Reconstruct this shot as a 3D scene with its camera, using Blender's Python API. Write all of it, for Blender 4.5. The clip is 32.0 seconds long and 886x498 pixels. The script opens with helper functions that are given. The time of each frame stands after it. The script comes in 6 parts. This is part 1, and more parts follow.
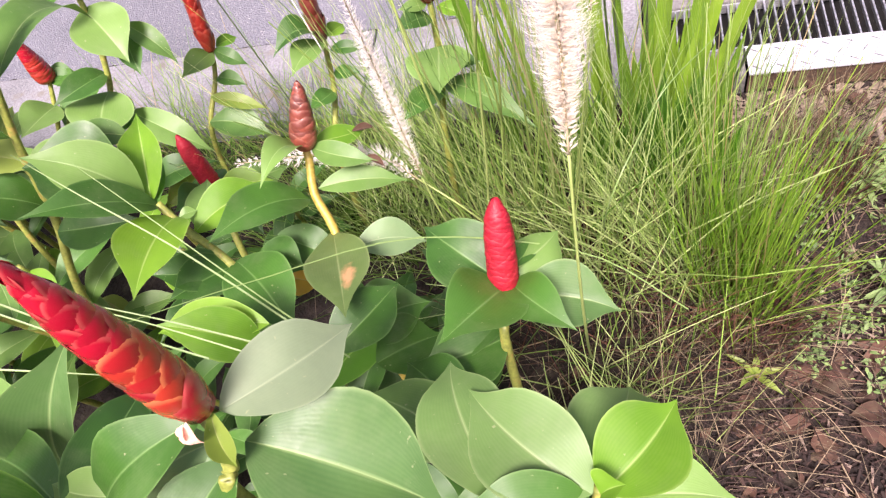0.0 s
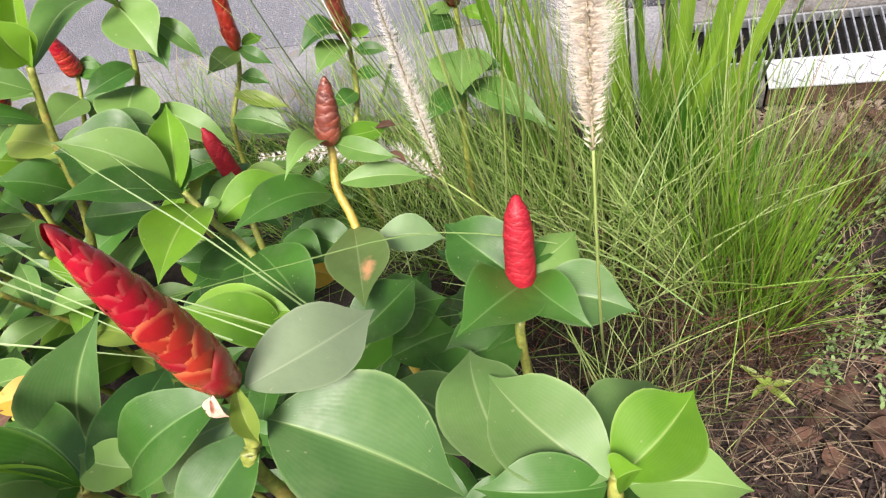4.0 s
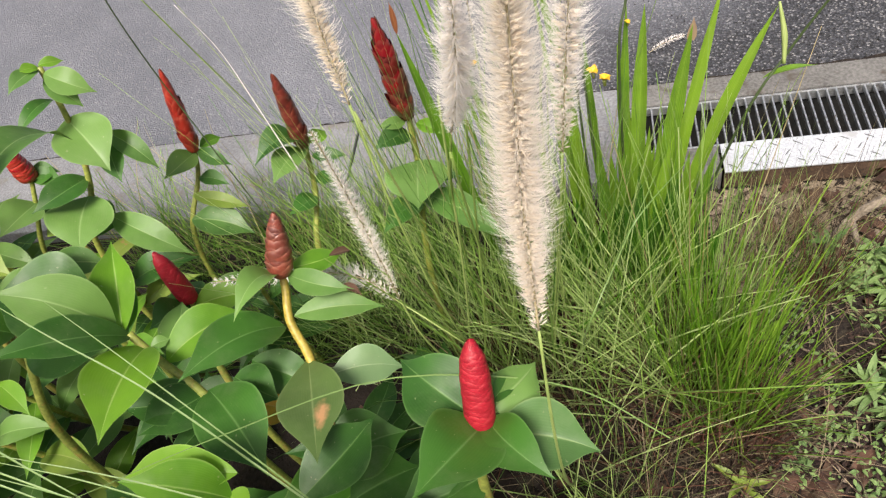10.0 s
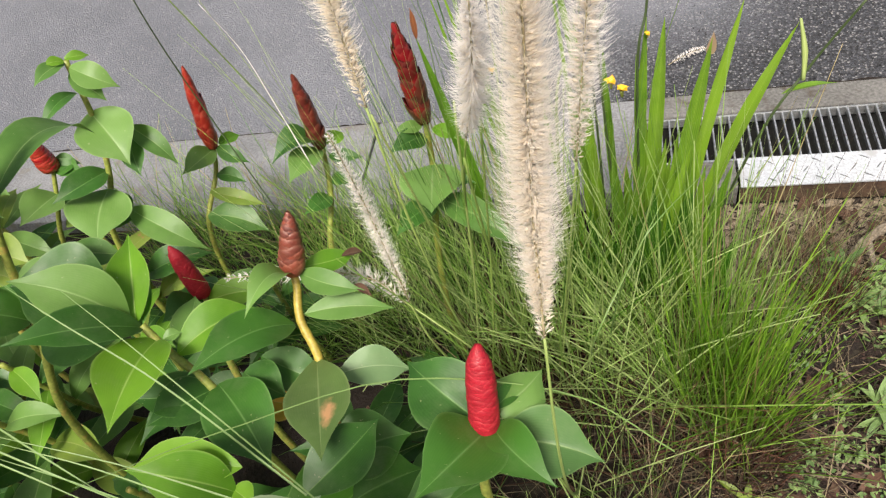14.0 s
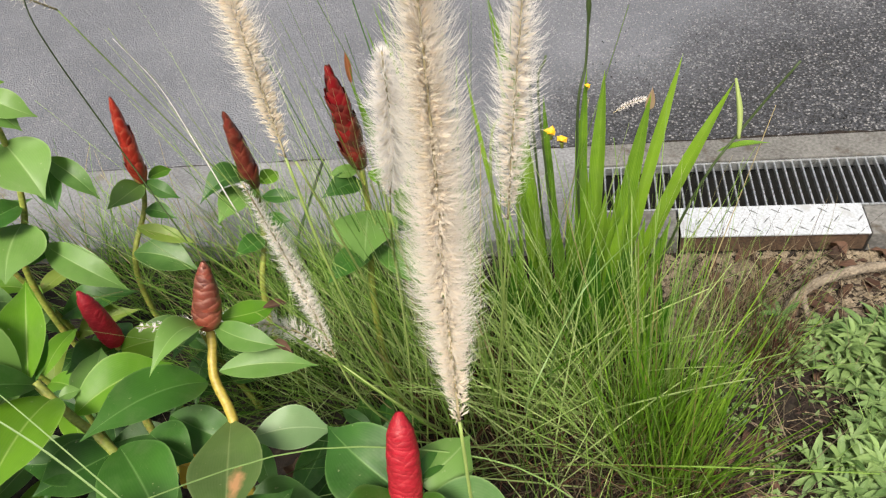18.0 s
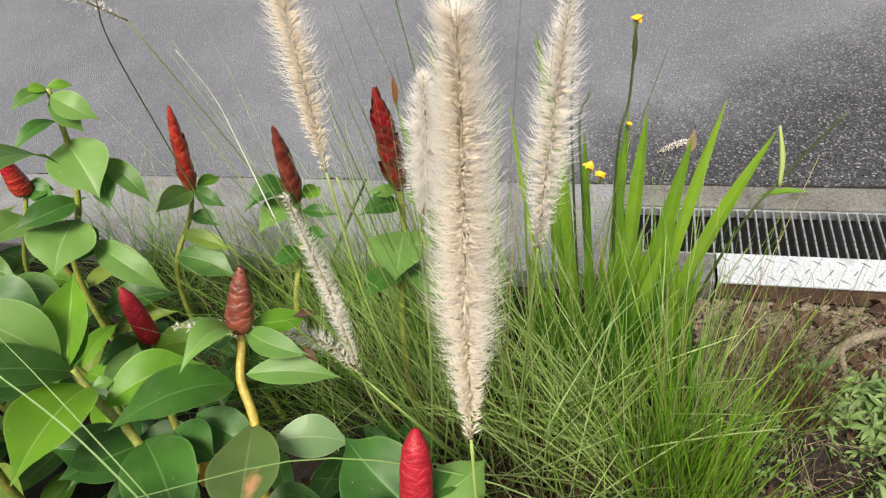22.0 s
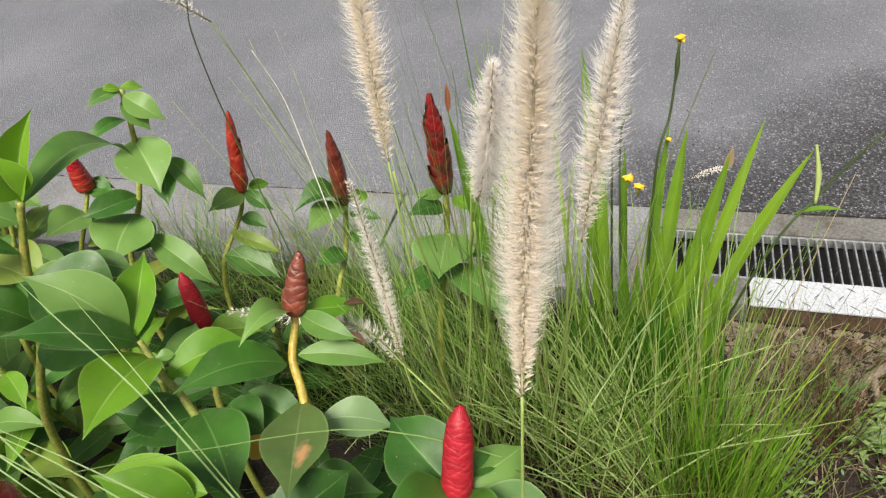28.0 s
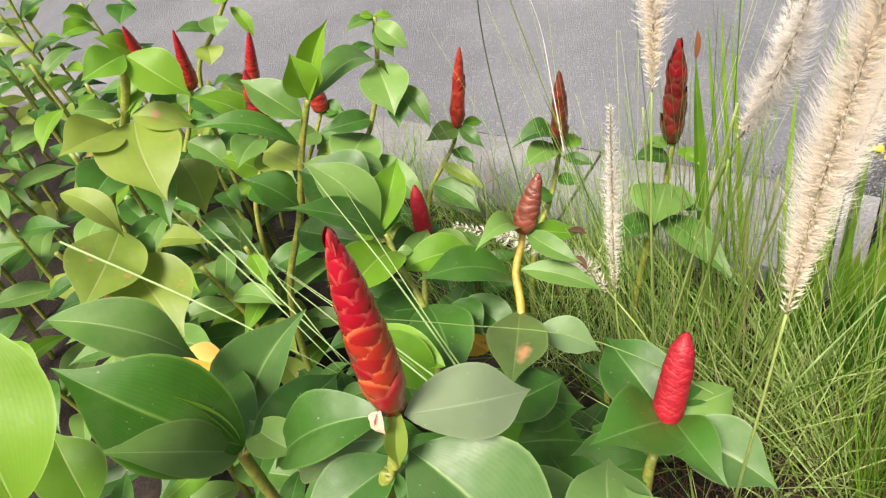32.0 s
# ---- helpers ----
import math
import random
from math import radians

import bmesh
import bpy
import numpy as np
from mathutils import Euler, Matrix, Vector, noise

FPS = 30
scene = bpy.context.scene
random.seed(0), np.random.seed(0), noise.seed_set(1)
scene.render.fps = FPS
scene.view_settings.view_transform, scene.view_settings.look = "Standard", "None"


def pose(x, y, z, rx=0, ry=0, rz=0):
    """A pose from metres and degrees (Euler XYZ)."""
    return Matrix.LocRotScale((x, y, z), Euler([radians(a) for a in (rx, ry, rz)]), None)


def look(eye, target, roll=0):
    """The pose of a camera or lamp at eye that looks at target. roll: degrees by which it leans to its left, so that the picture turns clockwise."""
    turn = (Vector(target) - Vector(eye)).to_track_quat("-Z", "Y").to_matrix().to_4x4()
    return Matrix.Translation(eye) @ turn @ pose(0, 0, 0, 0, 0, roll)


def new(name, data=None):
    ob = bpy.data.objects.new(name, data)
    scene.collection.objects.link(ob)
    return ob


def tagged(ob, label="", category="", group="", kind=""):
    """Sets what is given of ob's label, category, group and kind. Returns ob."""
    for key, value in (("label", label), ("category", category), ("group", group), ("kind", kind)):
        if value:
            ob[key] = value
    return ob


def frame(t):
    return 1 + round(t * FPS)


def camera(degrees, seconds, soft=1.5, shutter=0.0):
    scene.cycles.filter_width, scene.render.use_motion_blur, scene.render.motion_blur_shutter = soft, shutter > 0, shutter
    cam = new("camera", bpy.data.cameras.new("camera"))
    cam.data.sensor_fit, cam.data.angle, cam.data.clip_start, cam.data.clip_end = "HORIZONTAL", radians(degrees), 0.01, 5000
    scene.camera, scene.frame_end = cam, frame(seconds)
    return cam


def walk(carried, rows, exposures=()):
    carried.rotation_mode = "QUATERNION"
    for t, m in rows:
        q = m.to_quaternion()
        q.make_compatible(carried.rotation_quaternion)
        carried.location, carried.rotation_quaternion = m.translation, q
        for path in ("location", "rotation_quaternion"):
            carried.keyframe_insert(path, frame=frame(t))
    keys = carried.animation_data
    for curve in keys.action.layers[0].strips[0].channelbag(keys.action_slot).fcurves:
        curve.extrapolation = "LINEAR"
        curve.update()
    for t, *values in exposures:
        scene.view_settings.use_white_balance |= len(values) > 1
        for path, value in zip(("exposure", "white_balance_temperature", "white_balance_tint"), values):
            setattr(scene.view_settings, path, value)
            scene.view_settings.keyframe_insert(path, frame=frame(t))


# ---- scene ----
cam = camera(68.0, 32.0, 1.28)
PATH = [
    (0, (0.161, 0.062, 1.34), (-0.402, 1.041, -0.311), -27.5),
    (0.5, (0.162, 0.069, 1.34), (-0.406, 1.045, -0.31), -27.7),
    (1, (0.163, 0.081, 1.34), (-0.399, 1.054, -0.314), -27.7),
    (1.5, (0.159, 0.085, 1.331), (-0.386, 1.068, -0.323), -26.6),
    (2, (0.165, 0.087, 1.333), (-0.382, 1.076, -0.318), -26.2),
    (2.5, (0.155, 0.078, 1.328), (-0.395, 1.073, -0.317), -25.5),
    (3, (0.153, 0.066, 1.34), (-0.418, 1.051, -0.304), -26.2),
    (3.5, (0.153, 0.05, 1.344), (-0.439, 1.04, -0.29), -26.4),
    (5.5, (0.165, 0.032, 1.354), (-0.413, 1.122, -0.22), -24.1),
    (6, (0.181, 0.067, 1.374), (-0.335, 1.231, -0.169), -21.4),
    (6.5, (0.185, 0.097, 1.387), (-0.324, 1.279, -0.144), -21.4),
    (7, (0.193, 0.111, 1.386), (-0.338, 1.274, -0.151), -22.3),
    (7.5, (0.188, 0.11, 1.383), (-0.373, 1.261, -0.153), -23.2),
    (8, (0.183, 0.119, 1.385), (-0.379, 1.252, -0.165), -23.8),
    (8.5, (0.172, 0.114, 1.385), (-0.39, 1.251, -0.161), -23.3),
    (9, (0.176, 0.13, 1.384), (-0.369, 1.257, -0.175), -23.6),
    (9.5, (0.177, 0.139, 1.389), (-0.366, 1.268, -0.17), -24.0),
    (10, (0.179, 0.148, 1.382), (-0.341, 1.28, -0.182), -23.5),
    (10.5, (0.177, 0.149, 1.381), (-0.352, 1.281, -0.18), -23.6),
    (11, (0.18, 0.152, 1.381), (-0.354, 1.282, -0.181), -23.4),
    (11.5, (0.181, 0.16, 1.377), (-0.352, 1.297, -0.179), -23.8),
    (12, (0.178, 0.16, 1.377), (-0.347, 1.296, -0.183), -23.7),
    (12.5, (0.18, 0.155, 1.378), (-0.354, 1.29, -0.181), -23.3),
    (13, (0.183, 0.148, 1.38), (-0.365, 1.274, -0.18), -23.3),
    (13.5, (0.183, 0.145, 1.386), (-0.375, 1.268, -0.172), -23.0),
    (15.5, (0.188, 0.146, 1.38), (-0.337, 1.358, -0.122), -19.6),
    (16, (0.186, 0.182, 1.362), (-0.253, 1.352, -0.199), -16.7),
    (16.5, (0.193, 0.222, 1.348), (-0.175, 1.413, -0.216), -16.9),
    (17, (0.199, 0.207, 1.358), (-0.169, 1.406, -0.2), -16.3),
    (17.5, (0.204, 0.203, 1.355), (-0.205, 1.411, -0.186), -17.0),
    (18, (0.205, 0.199, 1.365), (-0.215, 1.432, -0.153), -15.6),
    (18.5, (0.218, 0.211, 1.362), (-0.206, 1.48, -0.125), -15.4),
    (19, (0.218, 0.198, 1.361), (-0.21, 1.493, -0.102), -12.5),
    (19.5, (0.219, 0.174, 1.369), (-0.309, 1.4, -0.121), -14.2),
    (20, (0.207, 0.149, 1.368), (-0.393, 1.324, -0.135), -14.8),
    (20.5, (0.213, 0.139, 1.382), (-0.426, 1.302, -0.115), -15.7),
    (21, (0.217, 0.163, 1.376), (-0.378, 1.374, -0.1), -15.0),
    (21.5, (0.224, 0.196, 1.365), (-0.3, 1.461, -0.092), -14.4),
    (22, (0.217, 0.186, 1.37), (-0.314, 1.465, -0.073), -14.0),
    (22.5, (0.217, 0.182, 1.371), (-0.313, 1.457, -0.077), -14.4),
    (23, (0.215, 0.169, 1.373), (-0.317, 1.455, -0.063), -14.0),
    (23.5, (0.22, 0.16, 1.378), (-0.343, 1.422, -0.068), -15.1),
    (24, (0.225, 0.139, 1.393), (-0.366, 1.397, -0.045), -15.4),
    (24.5, (0.225, 0.148, 1.367), (-0.377, 1.39, -0.08), -13.8),
    (25, (0.208, 0.157, 1.36), (-0.29, 1.463, -0.07), -9.8),
    (25.5, (0.205, 0.152, 1.371), (-0.371, 1.442, -0.045), -12.8),
    (27.5, (0.203, 0.122, 1.373), (-0.382, 1.447, -0.006), -12.3),
    (28, (0.206, 0.111, 1.377), (-0.405, 1.436, 0.009), -13.0),
    (28.5, (0.211, 0.103, 1.384), (-0.393, 1.438, 0.023), -12.3),
    (29, (0.2, 0.089, 1.389), (-0.42, 1.406, 0.017), -12.1),
    (29.5, (0.193, 0.077, 1.386), (-0.456, 1.365, 0.001), -12.5),
    (30, (0.189, 0.057, 1.381), (-0.514, 1.329, 0.007), -12.9),
    (30.5, (0.17, 0.032, 1.39), (-0.613, 1.253, 0.013), -13.1),
    (31, (0.153, 0.02, 1.388), (-0.72, 1.19, 0.021), -14.4),
    (31.5, (0.148, 0.009, 1.389), (-0.778, 1.158, 0.038), -15.2),
    (32, (0.137, -0.016, 1.393), (-0.871, 1.064, 0.044), -16.9),
]
SKY, SUN = 0.064, 3.1
EXPOSURES = [(0.0, 1.55, 6600, 32), (1.5, 1.45, 6600, 32), (3.5, 1.23, 6600, 19), (6.0, 1.09, 6740, 12), (8.0, 0.90, 6740, 12), (13.0, 0.84, 6780, 10), (19.0, 0.80, 6850, 7), (29.5, 0.76, 6850, 7), (31.0, 0.90, 7150, 9), (32.0, 1.14, 7150, 10)]
walk(cam, [(t, look(eye, target, roll)) for t, eye, target, roll in PATH], EXPOSURES)

# ---- world and light ----
world = bpy.data.worlds.new("World")
scene.world = world
world.use_nodes = True
wt = world.node_tree
sky = wt.nodes.new("ShaderNodeTexSky")
sky.sky_type = "NISHITA"
sky.sun_disc = False
sky.sun_elevation, sky.sun_rotation = radians(62), radians(176)
sky.air_density, sky.dust_density, sky.ozone_density = 0.8, 7.0, 0.4
wt.links.new(sky.outputs[0], wt.nodes["Background"].inputs[0])
wt.nodes["Background"].inputs[1].default_value = SKY
sun = new("sun", bpy.data.lights.new("sun", "SUN"))
sun.data.energy, sun.data.angle, sun.data.color = SUN, radians(20), (1.0, 0.96, 0.90)
sun.matrix_world = look((0, 0, 0), (-0.03, 0.465, -0.885))

# ---- materials ----
def nodes_of(name):
    m = bpy.data.materials.new(name)
    m.use_nodes = True
    t = m.node_tree
    return m, t, t.nodes["Principled BSDF"]


def add(t, kind, **values):
    n = t.nodes.new("ShaderNode" + kind)
    for k, v in values.items():
        n.inputs[k.replace("_", " ")].default_value = v
    return n


def ramp(t, fac, stops):
    r = t.nodes.new("ShaderNodeValToRGB")
    e = r.color_ramp.elements
    while len(e) < len(stops):
        e.new(0.5)
    for el, (p, c) in zip(e, stops):
        el.position, el.color = p, (*c, 1)
    t.links.new(fac, r.inputs[0])
    return r.outputs[0]


def mix(t, fac, a, b, mode="MIX"):
    n = t.nodes.new("ShaderNodeMix")
    n.data_type, n.blend_type = "RGBA", mode
    for i, v in ((0, fac), (6, a), (7, b)):
        if hasattr(v, "is_linked"):
            t.links.new(v, n.inputs[i])
        else:
            n.inputs[i].default_value = v if i == 0 else (*v, 1)
    return n.outputs[2]


def math_node(t, op, a, b=0.0, c=0.0):
    n = t.nodes.new("ShaderNodeMath")
    n.operation = op
    for i, v in enumerate((a, b, c)):
        if hasattr(v, "is_linked"):
            t.links.new(v, n.inputs[i])
        else:
            n.inputs[i].default_value = v
    return n.outputs[0]


def noise_tex(t, scale, detail=4, vec=None, rough=0.55):
    n = add(t, "TexNoise", Scale=scale, Detail=detail, Roughness=rough)
    if vec is None:
        vec = add(t, "TexCoord").outputs["Object"]
    t.links.new(vec, n.inputs["Vector"])
    return n.outputs["Fac"]


def bump(t, b, height, strength, dist):
    n = add(t, "Bump", Strength=strength, Distance=dist)
    t.links.new(height, n.inputs["Height"])
    t.links.new(n.outputs[0], b.inputs["Normal"])


def surface(name, dark, light, scale, fine, rough=0.8, bump_strength=0.4, bump_dist=0.003, spot=None, metal=0.0):
    m, t, b = nodes_of(name)
    big, small = noise_tex(t, scale, 5), noise_tex(t, fine, 3)
    col = ramp(t, big, [(0.3, dark), (0.7, light)])
    col = mix(t, 0.35, col, ramp(t, small, [(0.35, tuple(c * 0.45 for c in dark)), (0.65, tuple(min(1, c * 1.35) for c in light))]))
    if spot:
        col = mix(t, ramp(t, noise_tex(t, scale * 2.7, 6), [(0.56, (0, 0, 0)), (0.68, (1, 1, 1))]), col, spot)
    t.links.new(col, b.inputs["Base Color"])
    b.inputs["Roughness"].default_value, b.inputs["Metallic"].default_value = rough, metal
    bump(t, b, math_node(t, "ADD", small, math_node(t, "MULTIPLY", big, 0.6)), bump_strength, bump_dist)
    return m


def leaf_material(name, deep, fresh, rib, rough=0.36, glow=0.28, veins=26.0, blotch=None, burn=None, coat=0.45, streak=0.022):
    """A glossy leaf: uv runs along the blade (x) and across it (y)."""
    m, t, b = nodes_of(name)
    uv = t.nodes.new("ShaderNodeUVMap").outputs[0]
    sep = add(t, "SeparateXYZ")
    t.links.new(uv, sep.inputs[0])
    across = math_node(t, "ABSOLUTE", math_node(t, "SUBTRACT", sep.outputs[1], 0.5))
    rnd = t.nodes.new("ShaderNodeObjectInfo").outputs["Random"]
    geo = t.nodes.new("ShaderNodeNewGeometry").outputs["Random Per Island"]
    pick = math_node(t, "FRACT", math_node(t, "ADD", rnd, geo))
    col = ramp(t, pick, [(0.0, deep), (1.0, fresh)])
    patch = noise_tex(t, 14.0, 5)
    col = mix(t, math_node(t, "MULTIPLY", ramp(t, patch, [(0.35, (0, 0, 0)), (0.75, (1, 1, 1))]), 0.5), col, tuple(c * 1.35 for c in fresh))
    stripe = math_node(t, "SINE", math_node(t, "ADD", math_node(t, "MULTIPLY", across, 2 * veins * 3.1416), math_node(t, "MULTIPLY", sep.outputs[0], 4.0)))
    col = mix(t, math_node(t, "MULTIPLY", math_node(t, "ADD", stripe, 1.0), streak), col, rib)
    ribs = ramp(t, across, [(0.0, (1, 1, 1)), (0.009, (0.6, 0.6, 0.6)), (0.026, (0, 0, 0))])
    col = mix(t, math_node(t, "MULTIPLY", ribs, 0.75), col, rib)
    # pale rim painted in for the lit thickness of the leaf edge
    edge = ramp(t, across, [(0.465, (0, 0, 0)), (0.495, (1, 1, 1))])
    col = mix(t, math_node(t, "MULTIPLY", edge, 0.45), col, rib)
    if blotch:
        col = mix(t, ramp(t, noise_tex(t, 30.0, 3), [(0.66, (0, 0, 0)), (0.72, (1, 1, 1))]), col, blotch)
    if burn:
        # one scorched patch near the tip, beside the rib
        spot = add(t, "VectorMath")
        spot.operation = "DISTANCE"
        t.links.new(uv, spot.inputs[0])
        spot.inputs[1].default_value = (0.66, 0.36, 0.0)
        wob = math_node(t, "ADD", spot.outputs["Value"], math_node(t, "MULTIPLY", noise_tex(t, 90.0, 3), 0.16))
        col = mix(t, ramp(t, wob, [(0.12, (1, 1, 1)), (0.22, (0, 0, 0))]), col, burn)
    specks = ramp(t, noise_tex(t, 160.0, 2), [(0.71, (0, 0, 0)), (0.77, (1, 1, 1))])
    col = mix(t, math_node(t, "MULTIPLY", specks, 0.5), col, (0.35, 0.36, 0.22))
    dust = ramp(t, noise_tex(t, 22.0, 6, None, 0.7), [(0.48, (0, 0, 0)), (0.75, (1, 1, 1))])
    col = mix(t, math_node(t, "MULTIPLY", dust, 0.14), col, (0.30, 0.34, 0.20))
    t.links.new(col, b.inputs["Base Color"])
    b.inputs["Specular IOR Level"].default_value = 0.36
    b.inputs["Coat Weight"].default_value, b.inputs["Coat Roughness"].default_value = coat * 0.5, 0.42
    t.links.new(ramp(t, noise_tex(t, 45.0, 4), [(0.3, (rough + 0.00,) * 3), (0.7, (rough + 0.20,) * 3)]), b.inputs["Roughness"])
    bump(t, b, math_node(t, "ADD", math_node(t, "MULTIPLY", stripe, 0.030), math_node(t, "ADD", math_node(t, "MULTIPLY", ribs, -1.6), math_node(t, "MULTIPLY", noise_tex(t, 38.0, 3), 2.2))), 0.30, 0.0014)
    tr = add(t, "BsdfTranslucent")
    t.links.new(mix(t, 1.0, col, (1.5, 1.5, 0.7), "MULTIPLY"), tr.inputs[0])
    ms = add(t, "MixShader", Fac=glow)
    t.links.new(b.outputs[0], ms.inputs[1])
    t.links.new(tr.outputs[0], ms.inputs[2])
    t.links.new(ms.outputs[0], t.nodes["Material Output"].inputs[0])
    return m


def thin_material(name, low, high, glow=0.3, rough=0.5, stain=None, part_stained=0.2):
    """Grass and bristle: colour varies from strand to strand."""
    m, t, b = nodes_of(name)
    isl = t.nodes.new("ShaderNodeNewGeometry").outputs["Random Per Island"]
    rnd = t.nodes.new("ShaderNodeObjectInfo").outputs["Random"]
    pick = math_node(t, "FRACT", math_node(t, "ADD", isl, rnd))
    col = ramp(t, pick, [(0.0, low), (1.0, high)])
    if stain:
        hit = math_node(t, "GREATER_THAN", math_node(t, "FRACT", math_node(t, "MULTIPLY", pick, 7.31)), 1 - part_stained)
        col = mix(t, hit, col, stain)
    col = mix(t, math_node(t, "MULTIPLY", noise_tex(t, 25.0, 3), 0.3), col, tuple(c * 0.65 for c in low))
    t.links.new(col, b.inputs["Base Color"])
    b.inputs["Roughness"].default_value = rough
    tr = add(t, "BsdfTranslucent")
    t.links.new(col, tr.inputs[0])
    ms = add(t, "MixShader", Fac=glow)
    t.links.new(b.outputs[0], ms.inputs[1])
    t.links.new(tr.outputs[0], ms.inputs[2])
    t.links.new(ms.outputs[0], t.nodes["Material Output"].inputs[0])
    return m


def bract_material(name, body, alt, margin, amount, rough=0.3, coat=0.4):
    """A waxy bract: uv x runs round it, y from its foot to its lip."""
    m, t, b = nodes_of(name)
    uv = t.nodes.new("ShaderNodeUVMap").outputs[0]
    sep = add(t, "SeparateXYZ")
    t.links.new(uv, sep.inputs[0])
    rnd = t.nodes.new("ShaderNodeObjectInfo").outputs["Random"]
    col = ramp(t, rnd, [(0.0, body), (1.0, alt)])
    col = mix(t, math_node(t, "MULTIPLY", noise_tex(t, 90.0, 4), 0.45), col, tuple(c * 0.55 for c in body))
    lip = ramp(t, math_node(t, "ADD", sep.outputs[1], math_node(t, "MULTIPLY", noise_tex(t, 200.0, 2), 0.12)), [(0.80, (0, 0, 0)), (0.98, (1, 1, 1))])
    col = mix(t, math_node(t, "MULTIPLY", lip, amount), col, margin)
    streak = ramp(t, noise_tex(t, 420.0, 2), [(0.62, (0, 0, 0)), (0.72, (1, 1, 1))])
    col = mix(t, math_node(t, "MULTIPLY", streak, amount * 0.35), col, margin)
    t.links.new(col, b.inputs["Base Color"])
    b.inputs["Roughness"].default_value = rough
    b.inputs["Coat Weight"].default_value, b.inputs["Coat Roughness"].default_value = coat, 0.2
    bump(t, b, noise_tex(t, 260.0, 3), 0.25, 0.0008)
    return m


def asphalt_material():
    m, t, b = nodes_of("asphalt")
    co = add(t, "TexCoord").outputs["Object"]
    v = add(t, "TexVoronoi", Scale=150.0)
    v.feature = "F1"
    t.links.new(co, v.inputs["Vector"])
    v2 = add(t, "TexVoronoi", Scale=240.0)
    t.links.new(co, v2.inputs["Vector"])
    sep = add(t, "SeparateXYZ")
    t.links.new(co, sep.inputs[0])
    base = ramp(t, noise_tex(t, 1.3, 5, co), [(0.35, (0.140, 0.149, 0.176)), (0.7, (0.225, 0.235, 0.270))])
    hsv = add(t, "SeparateColor")
    t.links.new(v.outputs["Color"], hsv.inputs[0])
    stone = ramp(t, hsv.outputs[0], [(0.0, (0.010, 0.011, 0.013)), (0.45, (0.032, 0.034, 0.042)), (0.80, (0.066, 0.069, 0.082)), (1.0, (0.30, 0.30, 0.31))])
    # paler and smoother towards the far side, darker open coarse stone by the drain
    coarse = ramp(t, math_node(t, "ADD", math_node(t, "MULTIPLY", math_node(t, "SUBTRACT", sep.outputs[0], 0.15), 0.55), math_node(t, "ADD", math_node(t, "MULTIPLY", math_node(t, "SUBTRACT", 2.0, sep.outputs[1]), 0.85), math_node(t, "MULTIPLY", noise_tex(t, 3.0, 4, co), 0.7))), [(0.22, (0.20, 0.20, 0.20)), (0.70, (1, 1, 1))])
    col = mix(t, math_node(t, "MULTIPLY", coarse, 0.85), base, stone)
    hsv2 = add(t, "SeparateColor")
    t.links.new(v2.outputs["Color"], hsv2.inputs[0])
    col = mix(t, math_node(t, "MULTIPLY", ramp(t, hsv2.outputs[1], [(0.93, (0, 0, 0)), (0.97, (1, 1, 1))]), 0.6), col, (0.45, 0.44, 0.43))
    gap = ramp(t, v.outputs["Distance"], [(0.35, (0, 0, 0)), (0.75, (1, 1, 1))])
    col = mix(t, math_node(t, "MULTIPLY", gap, math_node(t, "MULTIPLY", coarse, 0.85)), col, (0.012, 0.012, 0.014))
    t.links.new(col, b.inputs["Base Color"])
    t.links.new(ramp(t, noise_tex(t, 2.2, 4, co), [(0.3, (0.62,) * 3), (0.7, (0.82,) * 3)]), b.inputs["Roughness"])
    bump(t, b, math_node(t, "SUBTRACT", math_node(t, "MULTIPLY", noise_tex(t, 240.0, 2, co), 0.4), math_node(t, "MULTIPLY", v.outputs["Distance"], 1.3)), 0.8, 0.006)
    return m


ASPHALT = asphalt_material()
STONE_CHIP = thin_material("asphalt_stone", (0.012, 0.013, 0.015), (0.070, 0.073, 0.083), 0.0, 0.7, (0.25, 0.25, 0.255), 0.08)
CONCRETE = surface("weathered_concrete", (0.110, 0.114, 0.124), (0.260, 0.266, 0.282), 5.0, 130.0, 0.85, 0.6, 0.004, (0.16, 0.15, 0.13))
CONCRETE_DARK = surface("stained_concrete", (0.085, 0.083, 0.080), (0.190, 0.187, 0.182), 7.0, 120.0, 0.9, 0.5, 0.004, (0.07, 0.058, 0.045))
# kept near black, partly to put the shade between plants into its colour
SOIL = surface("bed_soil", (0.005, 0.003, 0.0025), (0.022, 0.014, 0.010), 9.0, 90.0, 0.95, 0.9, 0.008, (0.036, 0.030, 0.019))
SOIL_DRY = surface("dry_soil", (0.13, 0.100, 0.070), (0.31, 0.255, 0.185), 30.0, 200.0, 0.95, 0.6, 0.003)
STEEL = surface("galvanised_steel", (0.46, 0.48, 0.50), (0.66, 0.68, 0.70), 30.0, 220.0, 0.42, 0.15, 0.001, (0.30, 0.29, 0.28), 0.75)
STEEL_DARK = surface("dark_lug_steel", (0.13, 0.14, 0.15), (0.22, 0.23, 0.24), 30.0, 220.0, 0.5, 0.15, 0.001, None, 0.3)
PLATE = surface("bright_checker_plate", (0.50, 0.53, 0.58), (0.58, 0.61, 0.66), 5.0, 160.0, 0.42, 0.10, 0.001, (0.42, 0.43, 0.45), 0.2)
# rust brown, darkened to carry the shade below the plate
RUST = surface("rusty_shaded_edge", (0.040, 0.024, 0.016), (0.125, 0.075, 0.046), 20.0, 140.0, 0.9, 0.5, 0.002)
